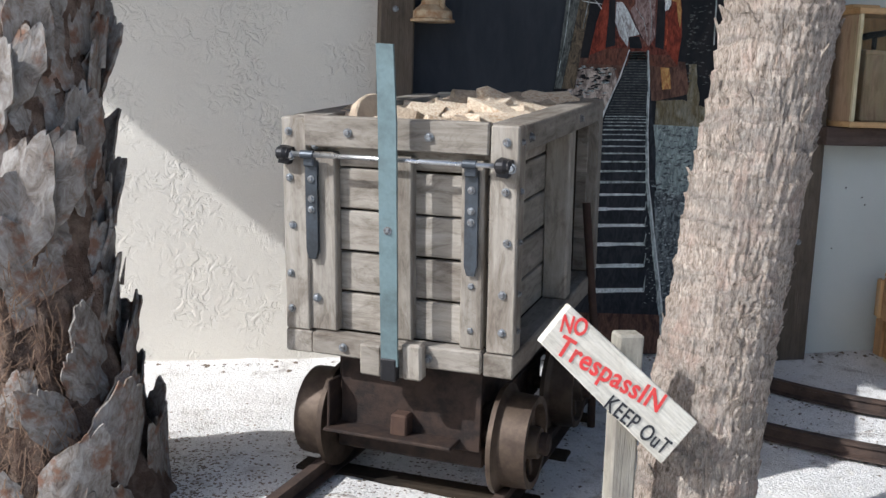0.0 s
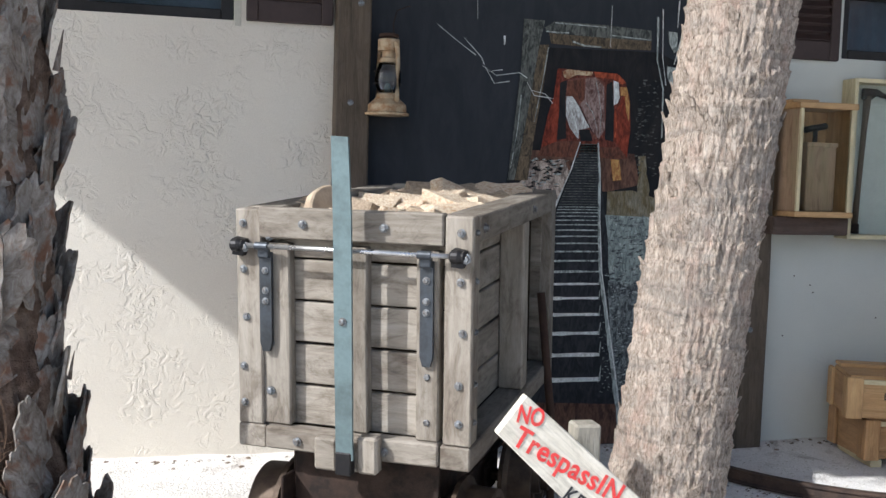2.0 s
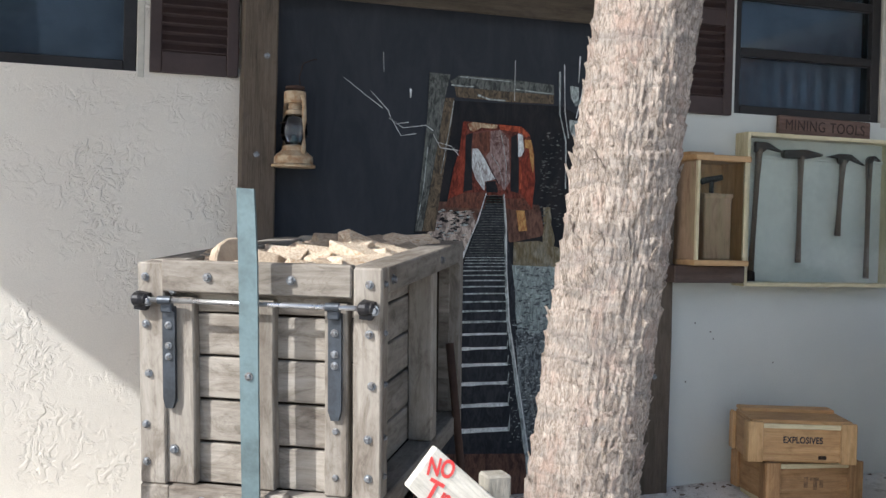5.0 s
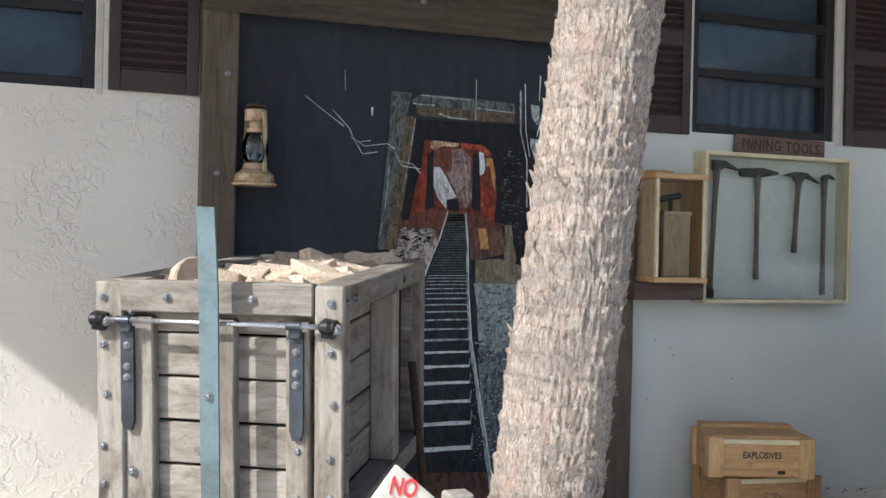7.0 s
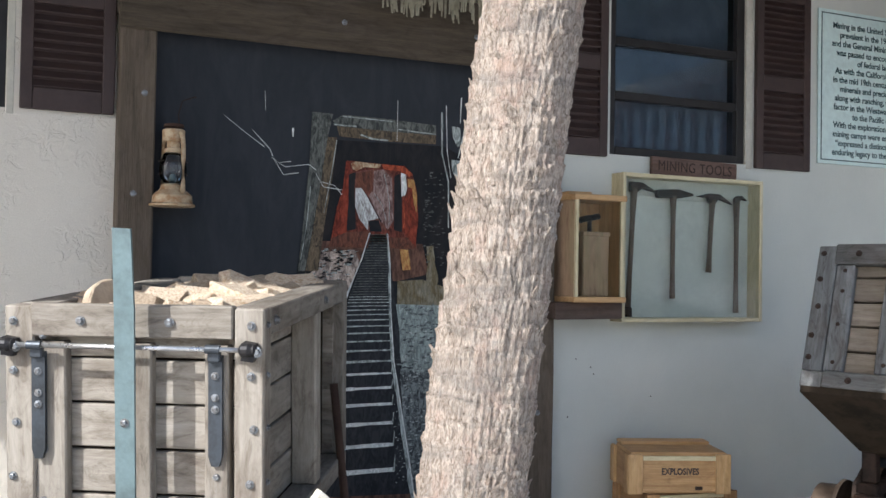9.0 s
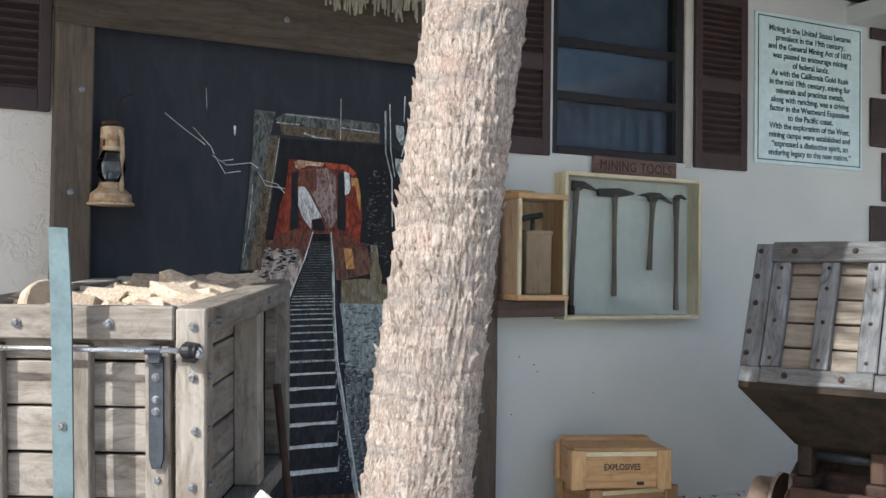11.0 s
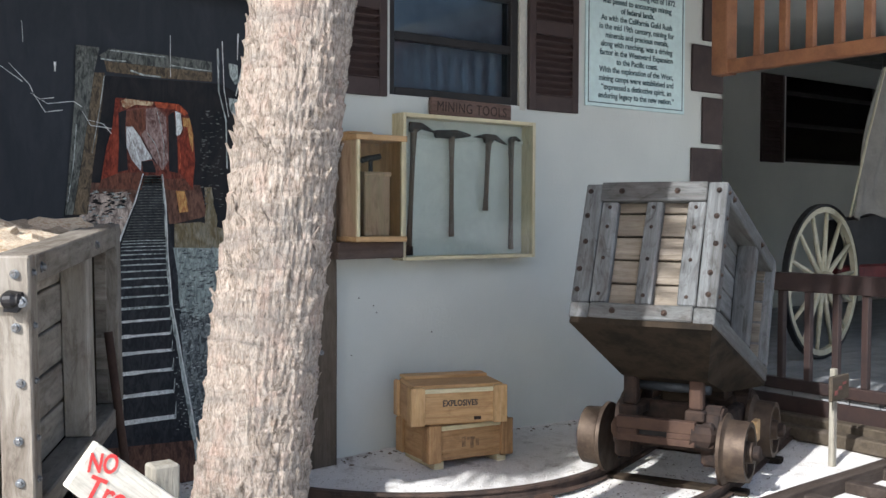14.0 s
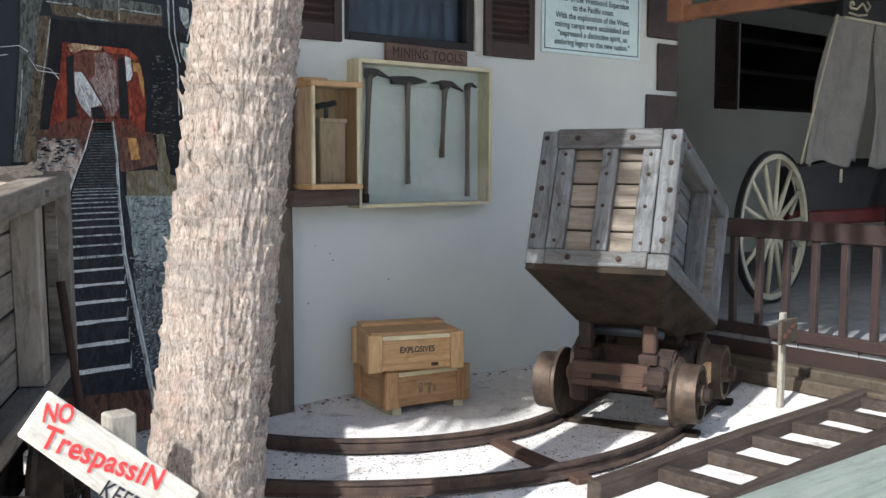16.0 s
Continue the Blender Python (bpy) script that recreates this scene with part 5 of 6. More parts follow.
# ---- tool case ----
tc = thing("tool_case", pose(3.255, WALL_Y - 0.003, 1.145), "shallow pale pine display case with a glass front", "display case")
w, h, d = 1.025, 0.86, 0.12
part("frame_side", plank((0, -d, 0), (0.022, 0, h), 0.002, 0.001, 1), PALE_Z, tc)
part("frame_side", plank((w - 0.022, -d, 0), (w, 0, h), 0.002, 0.001, 2), PALE_Z, tc)
part("frame_top", plank((0.022, -d, h - 0.022), (w - 0.022, 0, h), 0.002, 0.001, 3), PALE_X, tc)
part("frame_bottom", plank((0.022, -d, 0), (w - 0.022, 0, 0.022), 0.002, 0.001, 4), PALE_X, tc)
part("back_panel", one_box((0.022, -0.008, 0.022), (w - 0.022, -0.002, h - 0.022), 0), BACKING, tc, "pale backing board")
part("rail", one_box((0.022, -0.022, h - 0.135), (w - 0.022, -0.008, h - 0.115), 0.002), BACKING, tc, "pale hanging rail")
gp = part("pane", one_box((0.022, -d + 0.01, 0.022), (w - 0.022, -d + 0.013, h - 0.022), 0), GLASS, tc)
gp.visible_shadow = False
HANDLE = wood("tool_handle", (0.08, 0.055, 0.04), (0.14, 0.10, 0.075), (0.20, 0.15, 0.115), "z", vary=0.1)


def pick(x, z_top, z_bot, lean, head, label, category):
    ob = thing(category.replace(" ", "_"), pose(3.255 + x, WALL_Y - 0.058, 1.145 + z_top), label, category, "tools in the case")
    bm = bmesh.new()
    L = z_top - z_bot
    tube(bm, [(0, 0, -0.01), (lean * 0.25, 0, -L * 0.25), (lean * 0.7, 0, -L * 0.7), (lean, 0, -L)], [0.021, 0.015, 0.014, 0.018], 10)
    part("handle", bm, HANDLE, ob, "worn wooden handle", True)
    bm = bmesh.new()
    prism(bm, head, -0.015, 0.015)
    bmesh.ops.bevel(bm, geom=bm.edges[:], offset=0.004, segments=1, affect="EDGES")
    part("head", bm, RUST, ob, "rusty forged head")


pick(0.12, 0.785, 0.05, -0.035, [(-0.03, 0.03), (0.05, 0.028), (0.17, -0.03), (0.05, -0.008), (0.02, -0.03), (-0.03, -0.03)], "old miner's pick with one long point", "pick")
bm = bmesh.new()
lathe(bm, [(0.026, 0), (0.026, 0.05), (0.018, 0.055)], 14, pose(3.255 + 0.085, WALL_Y - 0.058, 1.145 + 0.0275))
solid("iron_shoe", bm, RUST, Matrix(), "rusty iron shoe at the foot of the pick", "fitting", "tools in the case")
pick(0.40, 0.755, 0.135, 0.0, [(-0.12, 0.022), (0.03, 0.03), (0.14, 0.008), (0.14, -0.004), (0.03, -0.024), (-0.12, -0.026), (-0.13, -0.002)], "long-handled miner's hammer with a rusty head", "hammer")
pick(0.69, 0.745, 0.295, -0.025, [(-0.12, 0.005), (-0.03, 0.028), (0.05, 0.026), (0.15, -0.035), (0.04, -0.004), (0.02, -0.03), (-0.03, -0.03), (-0.04, 0.0)], "short miner's pick with a curved head", "pick")
pick(0.875, 0.735, 0.05, 0.0, [(-0.02, 0.015), (0.0, 0.032), (0.03, 0.036), (0.07, 0.012), (0.072, 0.002), (0.03, 0.016), (0.012, -0.01), (0.012, -0.10), (-0.014, -0.10)], "slender iron poker with a hooked head", "poker")

# ---- blasting box in its glass case ----
BOXWOOD = wood("old_box_wood", (0.24, 0.15, 0.095), (0.38, 0.26, 0.17), (0.47, 0.33, 0.225), "z", stain=(0.33, 0.30, 0.16), stain_amount=0.5, vary=0.05)
gc = thing("glass_case", pose(2.862, WALL_Y - 0.003, 1.26), "orange pine case with glass sides on a dark shelf", "display case")
w, h, d = 0.315, 0.59, 0.25
for xa in (0.002, w - 0.021):
    part("corner_strip", plank((xa, -d, 0.03), (xa + 0.019, -d + 0.019, h - 0.028), 0.002, 0.001, int(xa * 99)), PALE_Z, gc)
for xa in (0.002, w - 0.014):
    part("corner_strip", plank((xa, -0.02, 0.03), (xa + 0.012, 0, h - 0.028), 0.002, 0.001, 7), PINE_Z, gc)
part("case_top", plank((-0.012, -d - 0.012, h - 0.028), (w + 0.012, 0.0, h + 0.004), 0.004, 0.001, 3), PINE_X, gc)
part("case_lid", plank((-0.012, -d + 0.06, h + 0.004), (w * 0.45, 0.0, h + 0.022), 0.004, 0.001, 3), PINE_X, gc)
part("case_base", plank((-0.012, -d - 0.012, 0.0), (w + 0.012, 0.0, 0.03), 0.004, 0.001, 4), PINE_X, gc)
part("case_side", one_box((0.004, -d + 0.019, 0.03), (0.012, -0.02, h - 0.028), 0), BOXWOOD, gc, "brown side panel")
part("case_back", one_box((0.014, -0.012, 0.03), (w - 0.014, -0.004, h - 0.028), 0), PINE_Z, gc)
part("case_side", one_box((w - 0.012, -d + 0.019, 0.03), (w - 0.004, -0.02, h - 0.028), 0), PINE_Z, gc)
for lo, hi in (((0.021, -d + 0.004, 0.03), (w - 0.021, -d + 0.007, h - 0.028)),):
    g = part("pane", one_box(lo, hi, 0), GLASS, gc)
    g.visible_shadow = False
part("shelf", plank((-0.09, -0.2, -0.095), (w + 0.03, 0.0, -0.001), 0.006, 0.003, 9), wood("dark_shelf", (0.05, 0.035, 0.028), (0.09, 0.062, 0.05), (0.13, 0.09, 0.07), "x", vary=0.05), gc, "dark rough shelf beam")
bb = thing("blasting_box", pose(2.862 + 0.165, WALL_Y - 0.13, 1.291), "old wooden blasting machine with a T plunger handle", "detonator")
part("housing", plank((-0.085, -0.075, 0.0), (0.085, 0.07, 0.345), 0.006, 0.002, 3), BOXWOOD, bb)
part("rim", one_box((-0.09, -0.08, 0.335), (0.09, 0.075, 0.36), 0.004), BOXWOOD, bb)
bm = bmesh.new()
tube(bm, [(0, 0, 0.355), (0, 0, 0.43)], 0.013, 10)
tube(bm, [(-0.062, 0, 0.425), (-0.02, 0, 0.437), (0.02, 0, 0.442), (0.062, 0, 0.452)], 0.017, 10)
part("plunger", bm, BLACK_IRON, bb, "black T-shaped plunger", True)


# ---- explosives crates ----
def wooden_crate(m, label, w, h, l, PINE_X=PINE_X, PINE_Y=PINE_Y, PINE_Z=PINE_Z):
    ob = thing("wooden_crate", m, label, "crate", "stacked crates")
    t = 0.018
    part("front_board", plank((0.075, 0.012, 0.012), (w - 0.075, 0.012 + t, h - 0.012), 0.002, 0.001, 1), PINE_X, ob)
    part("back_board", plank((0.0, l - t, 0.0), (w, l, h - 0.01), 0.002, 0.001, 2), PINE_X, ob)
    for xa in (0.02, w - 0.02 - t):
        part("end_board", plank((xa, 0.03, 0.0), (xa + t, l - t, h - 0.01), 0.002, 0.001, 3), PINE_Y, ob)
    for xa in (0.0, w - 0.08):
        c = part("cleat", plank((xa, -0.006, 0.0), (xa + 0.08, 0.016, h + 0.004), 0.003, 0.001, 4), PINE_Z, ob, "lighter corner cleat")
    for xa in (0.0, w - 0.018):
        part("end_cleat", plank((xa, 0.018, 0.0), (xa + 0.018, 0.075, h), 0.003, 0.001, 5), PINE_Z, ob)
        part("end_cleat", plank((xa, l - 0.08, 0.0), (xa + 0.018, l - 0.018, h), 0.003, 0.001, 6), PINE_Z, ob)
    part("front_trim", plank((0.08, 0.002, h - 0.03), (w - 0.08, 0.012, h - 0.006), 0.002, 0.0, 5), PALE_X, ob, "pale trim strip")
    part("lid", plank((0.02, 0.02, h - 0.009), (w - 0.02, l - 0.06, h + 0.012), 0.003, 0.001, 7), PINE_X, ob)
    part("lid_board", plank((0.03, l - 0.13, h + 0.012), (w - 0.03, l - 0.02, h + 0.03), 0.003, 0.001, 8), PINE_X, ob)
    part("floor_board", one_box((0.02, 0.03, 0.0), (w - 0.02, l - t, 0.015), 0.0), PINE_X, ob)
    return ob


STAINED = [wood("stained_pine_" + a, (0.27, 0.145, 0.06), (0.40, 0.235, 0.11), (0.50, 0.32, 0.165), a, rough=0.6, stain=(0.16, 0.08, 0.035), stain_amount=0.6, vary=0.15) for a in "xyz"]
c1 = wooden_crate(pose(3.165, 4.395, 0.042, 0, 0, -7.4), "stained pine crate on low runners with dark smudges", 0.55, 0.205, 0.40, *STAINED)
for xa in (0.05, 0.46):
    part("runner", one_box((xa, 0.02, -0.042), (xa + 0.06, 0.38, 0.0), 0.003), PALE_X, c1)
SMUDGE = plain("charred_print", (0.16, 0.10, 0.055), 0.8, col2=(0.34, 0.20, 0.10), scale=45)
for i, (x, z, a, b) in enumerate(((0.22, 0.10, 0.022, 0.055), (0.255, 0.115, 0.05, 0.018), (0.275, 0.085, 0.02, 0.05), (0.31, 0.09, 0.02, 0.04))):
    part("smudge", one_box((x, 0.0095, z - b / 2), (x + a, 0.0118, z + b / 2), 0), SMUDGE, c1)
c2 = wooden_crate(pose(3.05, 4.40, 0.262, 0, 0, -19.8), "clean pine crate stencilled EXPLOSIVES standing on another", 0.555, 0.205, 0.385)
letters("stencil", "EXPLOSIVES", 0.047, BLACK_INK, c2, pose(0.285, 0.0108, 0.115) @ FACING, 0.0006, 1.05, 0.78, bold=0.0012)
part("latch", one_box((0.365, 0.004, 0.02), (0.405, 0.0115, 0.038), 0.002), RUST, c2)

# ---- palms ----
def stem(z):
    return Vector((1.195 + 0.085 * z + 0.015 * z * z, 2.6 + 0.01 * z, z))


def stem_radius(z):
    return 0.150 + 0.045 * math.exp(-z / 0.35)


def ringed_palm():
    ob = thing("palm_tree", Matrix(), "leaning palm with a bare ringed and fibrous trunk", "palm tree")
    n, rows, top = 190, 540, 5.3
    bm = bmesh.new()
    prev = None
    for k in range(rows + 1):
        z = -0.05 + (top + 0.05) * (k / rows) ** 1.15
        c = stem(z)
        r0 = stem_radius(z)
        ring = []
        for i in range(n):
            a = 2 * math.pi * i / n
            ca, sa = math.cos(a), math.sin(a)
            zz = z + 0.030 * noise.noise((ca * 1.6, sa * 1.6, z * 1.3)) + 0.016 * noise.noise((ca * 5, sa * 5, z * 3))
            zz += 0.007 * noise.noise((ca * 17, sa * 17, z * 6))
            zz += 0.05 * noise.noise((z * 2.1, 0.3, ca * 0.8))
            cell, saw = divmod(zz / 0.066, 1.0)
            # each old leaf scar flares outward, then breaks off in a ragged lip
            lip = 0.55 + 0.9 * noise.noise((ca * 4 + cell * 1.7, sa * 4, cell * 2.3))
            r = r0 + 0.014 * max(0.0, lip) * saw ** 2.6
            # split fibre bundles run up the stem within each ring
            strand = noise.noise((ca * 19 + cell * 3.7, sa * 19 - cell * 1.9, z * 9))
            r += 0.012 * (abs(strand) - 0.2) + 0.006 * noise.noise((ca * 34, sa * 34 + cell * 2.3, z * 12))
            r += 0.009 * noise.noise((ca * 2, sa * 2, z * 2.5))
            ring.append(bm.verts.new((c.x + r * ca, c.y + r * sa, z)))
        if prev:
            for i in range(n):
                j = (i + 1) % n
                bm.faces.new((prev[i], prev[j], ring[j], ring[i]))
        prev = ring
    part("trunk", bm, BARK, ob, "grey-tan ringed trunk", True)
    flakes = []
    for v in range(4):
        bm = bmesh.new()
        rg = random.Random(v)
        L, w = 0.045 + 0.012 * v, 0.014 + 0.004 * (v % 3)
        pts = [(-w, 0, 0), (w, 0, 0), (w * 0.8, 0.005, L * 0.5), (rg.uniform(-0.4, 0.4) * w, 0.013, L), (-w * 0.9, 0.003, L * 0.45)]
        a = [bm.verts.new(p) for p in pts]
        b = [bm.verts.new((p[0], p[1] - 0.006, p[2])) for p in pts]
        bm.faces.new(a)
        bm.faces.new(b[::-1])
        for i in range(5):
            j = (i + 1) % 5
            bm.faces.new((a[i], b[i], b[j], a[j]))
        bmesh.ops.recalc_face_normals(bm, faces=bm.faces[:])
        flakes.append(finish("bark_flake", bm, BARK))
    rg = random.Random(11)
    for i in range(150):
        z = 0.15 + 2.7 * rg.random()
        a = rg.uniform(0, 2 * math.pi)
        f = new("bark_flake", flakes[i % 4])
        f.parent = ob
        c, r = stem(z), stem_radius(z) + 0.002
        s = rg.uniform(0.5, 1.25)
        f.matrix_basis = pose(c.x + r * math.cos(a), c.y + r * math.sin(a), z, 0, 0, math.degrees(a) - 90) @ pose(0, 0, 0, rg.uniform(-12, 2), rg.uniform(-14, 14), 0) @ Matrix.Diagonal((s, s, s * 0.8, 1))
    return ob


def fan_leaf():
    """One fan leaf: a long stalk and a pleated, split blade."""
    bm = bmesh.new()
    tube(bm, [(0, 0, 0), (0.35, 0, 0.10), (0.75, 0, 0.10)], [0.02, 0.014, 0.008], 5)
    c = Vector((0.72, 0, 0.10))
    for i in range(26):
        a = radians(-125 + 250 * i / 25)
        L = 0.62 + 0.28 * math.cos(a * 0.7)
        d = Vector((math.cos(a), math.sin(a), 0))
        s = Vector((-d.y, d.x, 0)) * (0.034 + 0.02 * L)
        m1 = c + d * L * 0.55 + Vector((0, 0, 0.03))
        tip = c + d * L + Vector((0, 0, -0.16 * L))
        v = [bm.verts.new(p) for p in (c, m1 + s, tip, m1 - s)]
        bm.faces.new((v[0], v[1], v[2]))
        bm.faces.new((v[0], v[2], v[3]))
    return finish("leaf", bm, FROND)


FAN = fan_leaf()


def crown(ob, at, count, seed, size):
    rg = random.Random(seed)
    for i in range(count):
        az = i * 137.5 + rg.uniform(-12, 12)
        el = 68 - 72 * i / count + rg.uniform(-8, 8)
        f = new("leaf", FAN)
        f.parent = ob
        s = size * rg.uniform(0.85, 1.1)
        f.matrix_basis = Matrix.Translation(at) @ pose(0, 0, 0, 0, 0, az) @ pose(0, 0, 0, rg.uniform(-25, 25), -el, 0) @ Matrix.Diagonal((s, s, s, 1))


pa = ringed_palm()
# unseen crown, its height and spread set to shade the porch floor
crown(pa, stem(5.3), 48, 3, 1.5)


def boot_mesh(seed):
    """A dead leaf base: a broad plate hugging the trunk, broken off raggedly."""
    rg = random.Random(seed)
    L, W = rg.uniform(0.30, 0.46), rg.uniform(0.19, 0.29)
    nu, nv = 11, 13
    slant = rg.uniform(-0.5, 0.5)
    blunt = rg.uniform(0.35, 0.75)
    bm = bmesh.new()
    front, back = [], []
    for k in range(nv):
        v = k / (nv - 1)
        w = W * (0.62 + 0.38 * math.sin(min(1.0, v / 0.45) * math.pi / 2)) * (1 - (1 - blunt) * max(0.0, (v - 0.5) / 0.5) ** 1.5)
        fr, bk = [], []
        for i in range(nu):
            u = i / (nu - 1) - 0.5
            edge = abs(u) * 2
            x = u * w + (0.020 * noise.noise((seed * 3.1, v * 7, u * 2)) + 0.008 * noise.noise((seed, v * 22, u * 3))) * edge
            y = -x * x / 0.44 + 0.014 * v ** 2 + 0.007 * noise.noise((u * 4 + seed, v * 5, 2.2)) + 0.010 * edge ** 4 * noise.noise((seed * 2.2, v * 4, u))
            z = L * v + v ** 4 * (slant * u * W + 0.05 * noise.noise((u * 6, seed * 1.7, 0.4)) + 0.012 * noise.noise((u * 15, seed * 2.9, 0.7)))
            fr.append(bm.verts.new((x, y, z)))
            bk.append(bm.verts.new((x * 0.97, y - 0.015 * (1 - 0.6 * v) - 0.003, z)))
        front.append(fr)
        back.append(bk)
    for k in range(nv - 1):
        for i in range(nu - 1):
            bm.faces.new((front[k][i], front[k][i + 1], front[k + 1][i + 1], front[k + 1][i]))
            bm.faces.new((back[k][i + 1], back[k][i], back[k + 1][i], back[k + 1][i + 1]))
        bm.faces.new((front[k][0], front[k + 1][0], back[k + 1][0], back[k][0]))
        bm.faces.new((front[k + 1][-1], front[k][-1], back[k][-1], back[k + 1][-1]))
    for i in range(nu - 1):
        bm.faces.new((front[-1][i], front[-1][i + 1], back[-1][i + 1], back[-1][i]))
        bm.faces.new((front[0][i + 1], front[0][i], back[0][i], back[0][i + 1]))
    bmesh.ops.recalc_face_normals(bm, faces=bm.faces[:])
    return finish("leaf_base", bm, BOOT)


def booted_palm():
    base = Vector((-0.76, 3.35, 0))
    ob = thing("palm_tree", Matrix.Translation(base), "stout palm sheathed in grey overlapping dead leaf bases", "palm tree")
    bm = bmesh.new()
    prev = None
    n = 120
    for k in range(221):
        z = -0.05 + 4.50 * (k / 220) ** 1.3
        r0 = 0.225 + 0.12 * math.exp(-max(z, 0) / 0.40) + 0.07 * math.exp(-(z / 0.36) ** 2)
        ring = []
        for i in range(n):
            a = 2 * math.pi * i / n
            r = r0 + 0.03 * noise.noise((math.cos(a) * 4, math.sin(a) * 4, z * 5)) + 0.028 * noise.noise((math.cos(a) * 9, math.sin(a) * 9, z * 9)) + 0.016 * noise.noise((math.cos(a) * 24, math.sin(a) * 24, z * 26))
            ring.append(bm.verts.new((-0.03 * z + r * math.cos(a), r * math.sin(a), z)))
        if prev:
            for i in range(n):
                j = (i + 1) % n
                bm.faces.new((prev[i], prev[j], ring[j], ring[i]))
        prev = ring
    part("trunk", bm, FIBRE, ob, "red-brown fibrous core", True)
    kinds = [boot_mesh(s) for s in range(12)]
    rg = random.Random(5)
    for i in range(270):
        z = -0.08 + 4.0 * (i / 270) ** 1.12
        a = i * 137.5 + rg.uniform(-14, 14)
        r = 0.228 + 0.115 * math.exp(-max(z, 0) / 0.40) + 0.07 * math.exp(-(z / 0.36) ** 2)
        # the scales have fallen from one side low down
        gone = 218 < (a % 360) < 286 and (0.10 < z < 0.62 or z <= 0.10 and i % 2)
        if gone and i % 3:
            continue
        f = new("leaf_base", kinds[i * 5 % 12])
        f.parent = ob
        s = rg.uniform(0.75, 1.05) * (0.42 if gone else 0.95 if z > 0.7 else 0.78)
        ra = radians(a)
        f.matrix_basis = pose(-0.03 * z + r * math.cos(ra), r * math.sin(ra), z, 0, 0, a - 90) @ pose(0, 0, 0, rg.uniform(-2, 5), (24 if i % 2 else -20) + rg.uniform(-12, 12), rg.uniform(-10, 10)) @ Matrix.Diagonal((s, s, s, 1))
    # loose fibre hanging where the scales have fallen
    V, Fc = [], []
    for _ in range(900):
        a, z = radians(rg.uniform(200, 300)), rg.uniform(0.02, 0.85)
        r = 0.245 + 0.115 * math.exp(-z / 0.40) + 0.07 * math.exp(-(z / 0.36) ** 2) + rg.uniform(-0.01, 0.02)
        p = Vector((-0.03 * z + r * math.cos(a), r * math.sin(a), z))
        d = Vector((rg.uniform(-0.5, 0.5), rg.uniform(-0.4, 0.1), rg.uniform(-1, 0.6))).normalized() * rg.uniform(0.03, 0.10)
        w = Vector((math.sin(a), -math.cos(a), 0.3)) * 0.0016
        k = len(V)
        q = p + d * 0.5 + Vector((math.cos(a), math.sin(a), 0)) * 0.012
        V += [p - w, p + w, q + w, q - w, p + d]
        Fc += [(k, k + 1, k + 2, k + 3), (k + 3, k + 2, k + 4)]
    me = bpy.data.meshes.new("fibre_mat")
    me.from_pydata(V, [], Fc)
    me.materials.append(STRAND)
    mat = new("fibre_mat", me)
    mat.parent = ob
    tagged(mat, "loose red-brown palm fibre", kind="stuff")
    # thin torn spikes along the edge
    spike = bmesh.new()
    tube(spike, [(0, 0, 0), (0.004, 0.01, 0.06), (0.0, 0.022, 0.13)], [0.012, 0.007, 0.0015], 5)
    spike = finish("spike", spike, BOOT)
    for z, a, s in ((1.42, -12, 1.2), (0.92, -8, 0.8), (0.50, -15, 0.9), (1.05, -30, 0.7), (0.30, 5, 0.8), (0.72, -2, 0.7), (1.7, 0, 1.0)):
        f = new("spike", spike)
        f.parent = ob
        r = 0.27 + 0.11 * math.exp(-z / 0.4)
        ra = radians(a)
        f.matrix_basis = pose(-0.03 * z + r * math.cos(ra), r * math.sin(ra), z, 0, 0, a - 90) @ Matrix.Diagonal((s, s, s, 1))
    return ob


pb = booted_palm()
# unseen crown, placed and sized to dapple the tip cart and ground
crown(pb, Vector((-0.13, 0, 4.4)), 36, 8, 1.15)

# ---- lantern on the painted panel ----
la = thing("oil_lantern", pose(0.735, WALL_Y - 0.125, 1.695, 0, 0, -60), "rusty cream hurricane lantern hanging from a wire", "lantern")
bm = bmesh.new()
lathe(bm, [(0.105, 0.0), (0.107, 0.010), (0.094, 0.016), (0.092, 0.050), (0.082, 0.060), (0.060, 0.078), (0.052, 0.100), (0.036, 0.108)], 32)
part("fount", bm, LANTERN_PAINT, la, "stepped rusty cream base", True).data.set_sharp_from_angle(angle=radians(30))
bm = bmesh.new()
lathe(bm, [(0.036, 0.108), (0.055, 0.130), (0.064, 0.165), (0.060, 0.205), (0.044, 0.245), (0.038, 0.252)], 28)
gl = part("globe", bm, glass("lantern_glass", (0.95, 0.97, 0.98), 1.0), la, "clear glass globe", True)
gl.visible_shadow = False
bm = bmesh.new()
lathe(bm, [(0.014, 0.108), (0.020, 0.125), (0.012, 0.15), (0.005, 0.16)], 12)
part("burner", bm, BLUE_STEEL, la)
bm = bmesh.new()
lathe(bm, [(0.040, 0.252), (0.041, 0.272), (0.030, 0.276), (0.030, 0.306)], 24)
part("collar", bm, LANTERN_PAINT, la, "rusty collar over the globe")
bm = bmesh.new()
lathe(bm, [(0.050, 0.306), (0.052, 0.310), (0.052, 0.358), (0.048, 0.362)], 28)
part("chimney", bm, LANTERN_PAINT, la, "cream chimney drum")
bm = bmesh.new()
lathe(bm, [(0.030, 0.362), (0.030, 0.370), (0.048, 0.373), (0.045, 0.386), (0.018, 0.392)], 24)
part("cap", bm, RUST_RED, la, "rusty red cap")
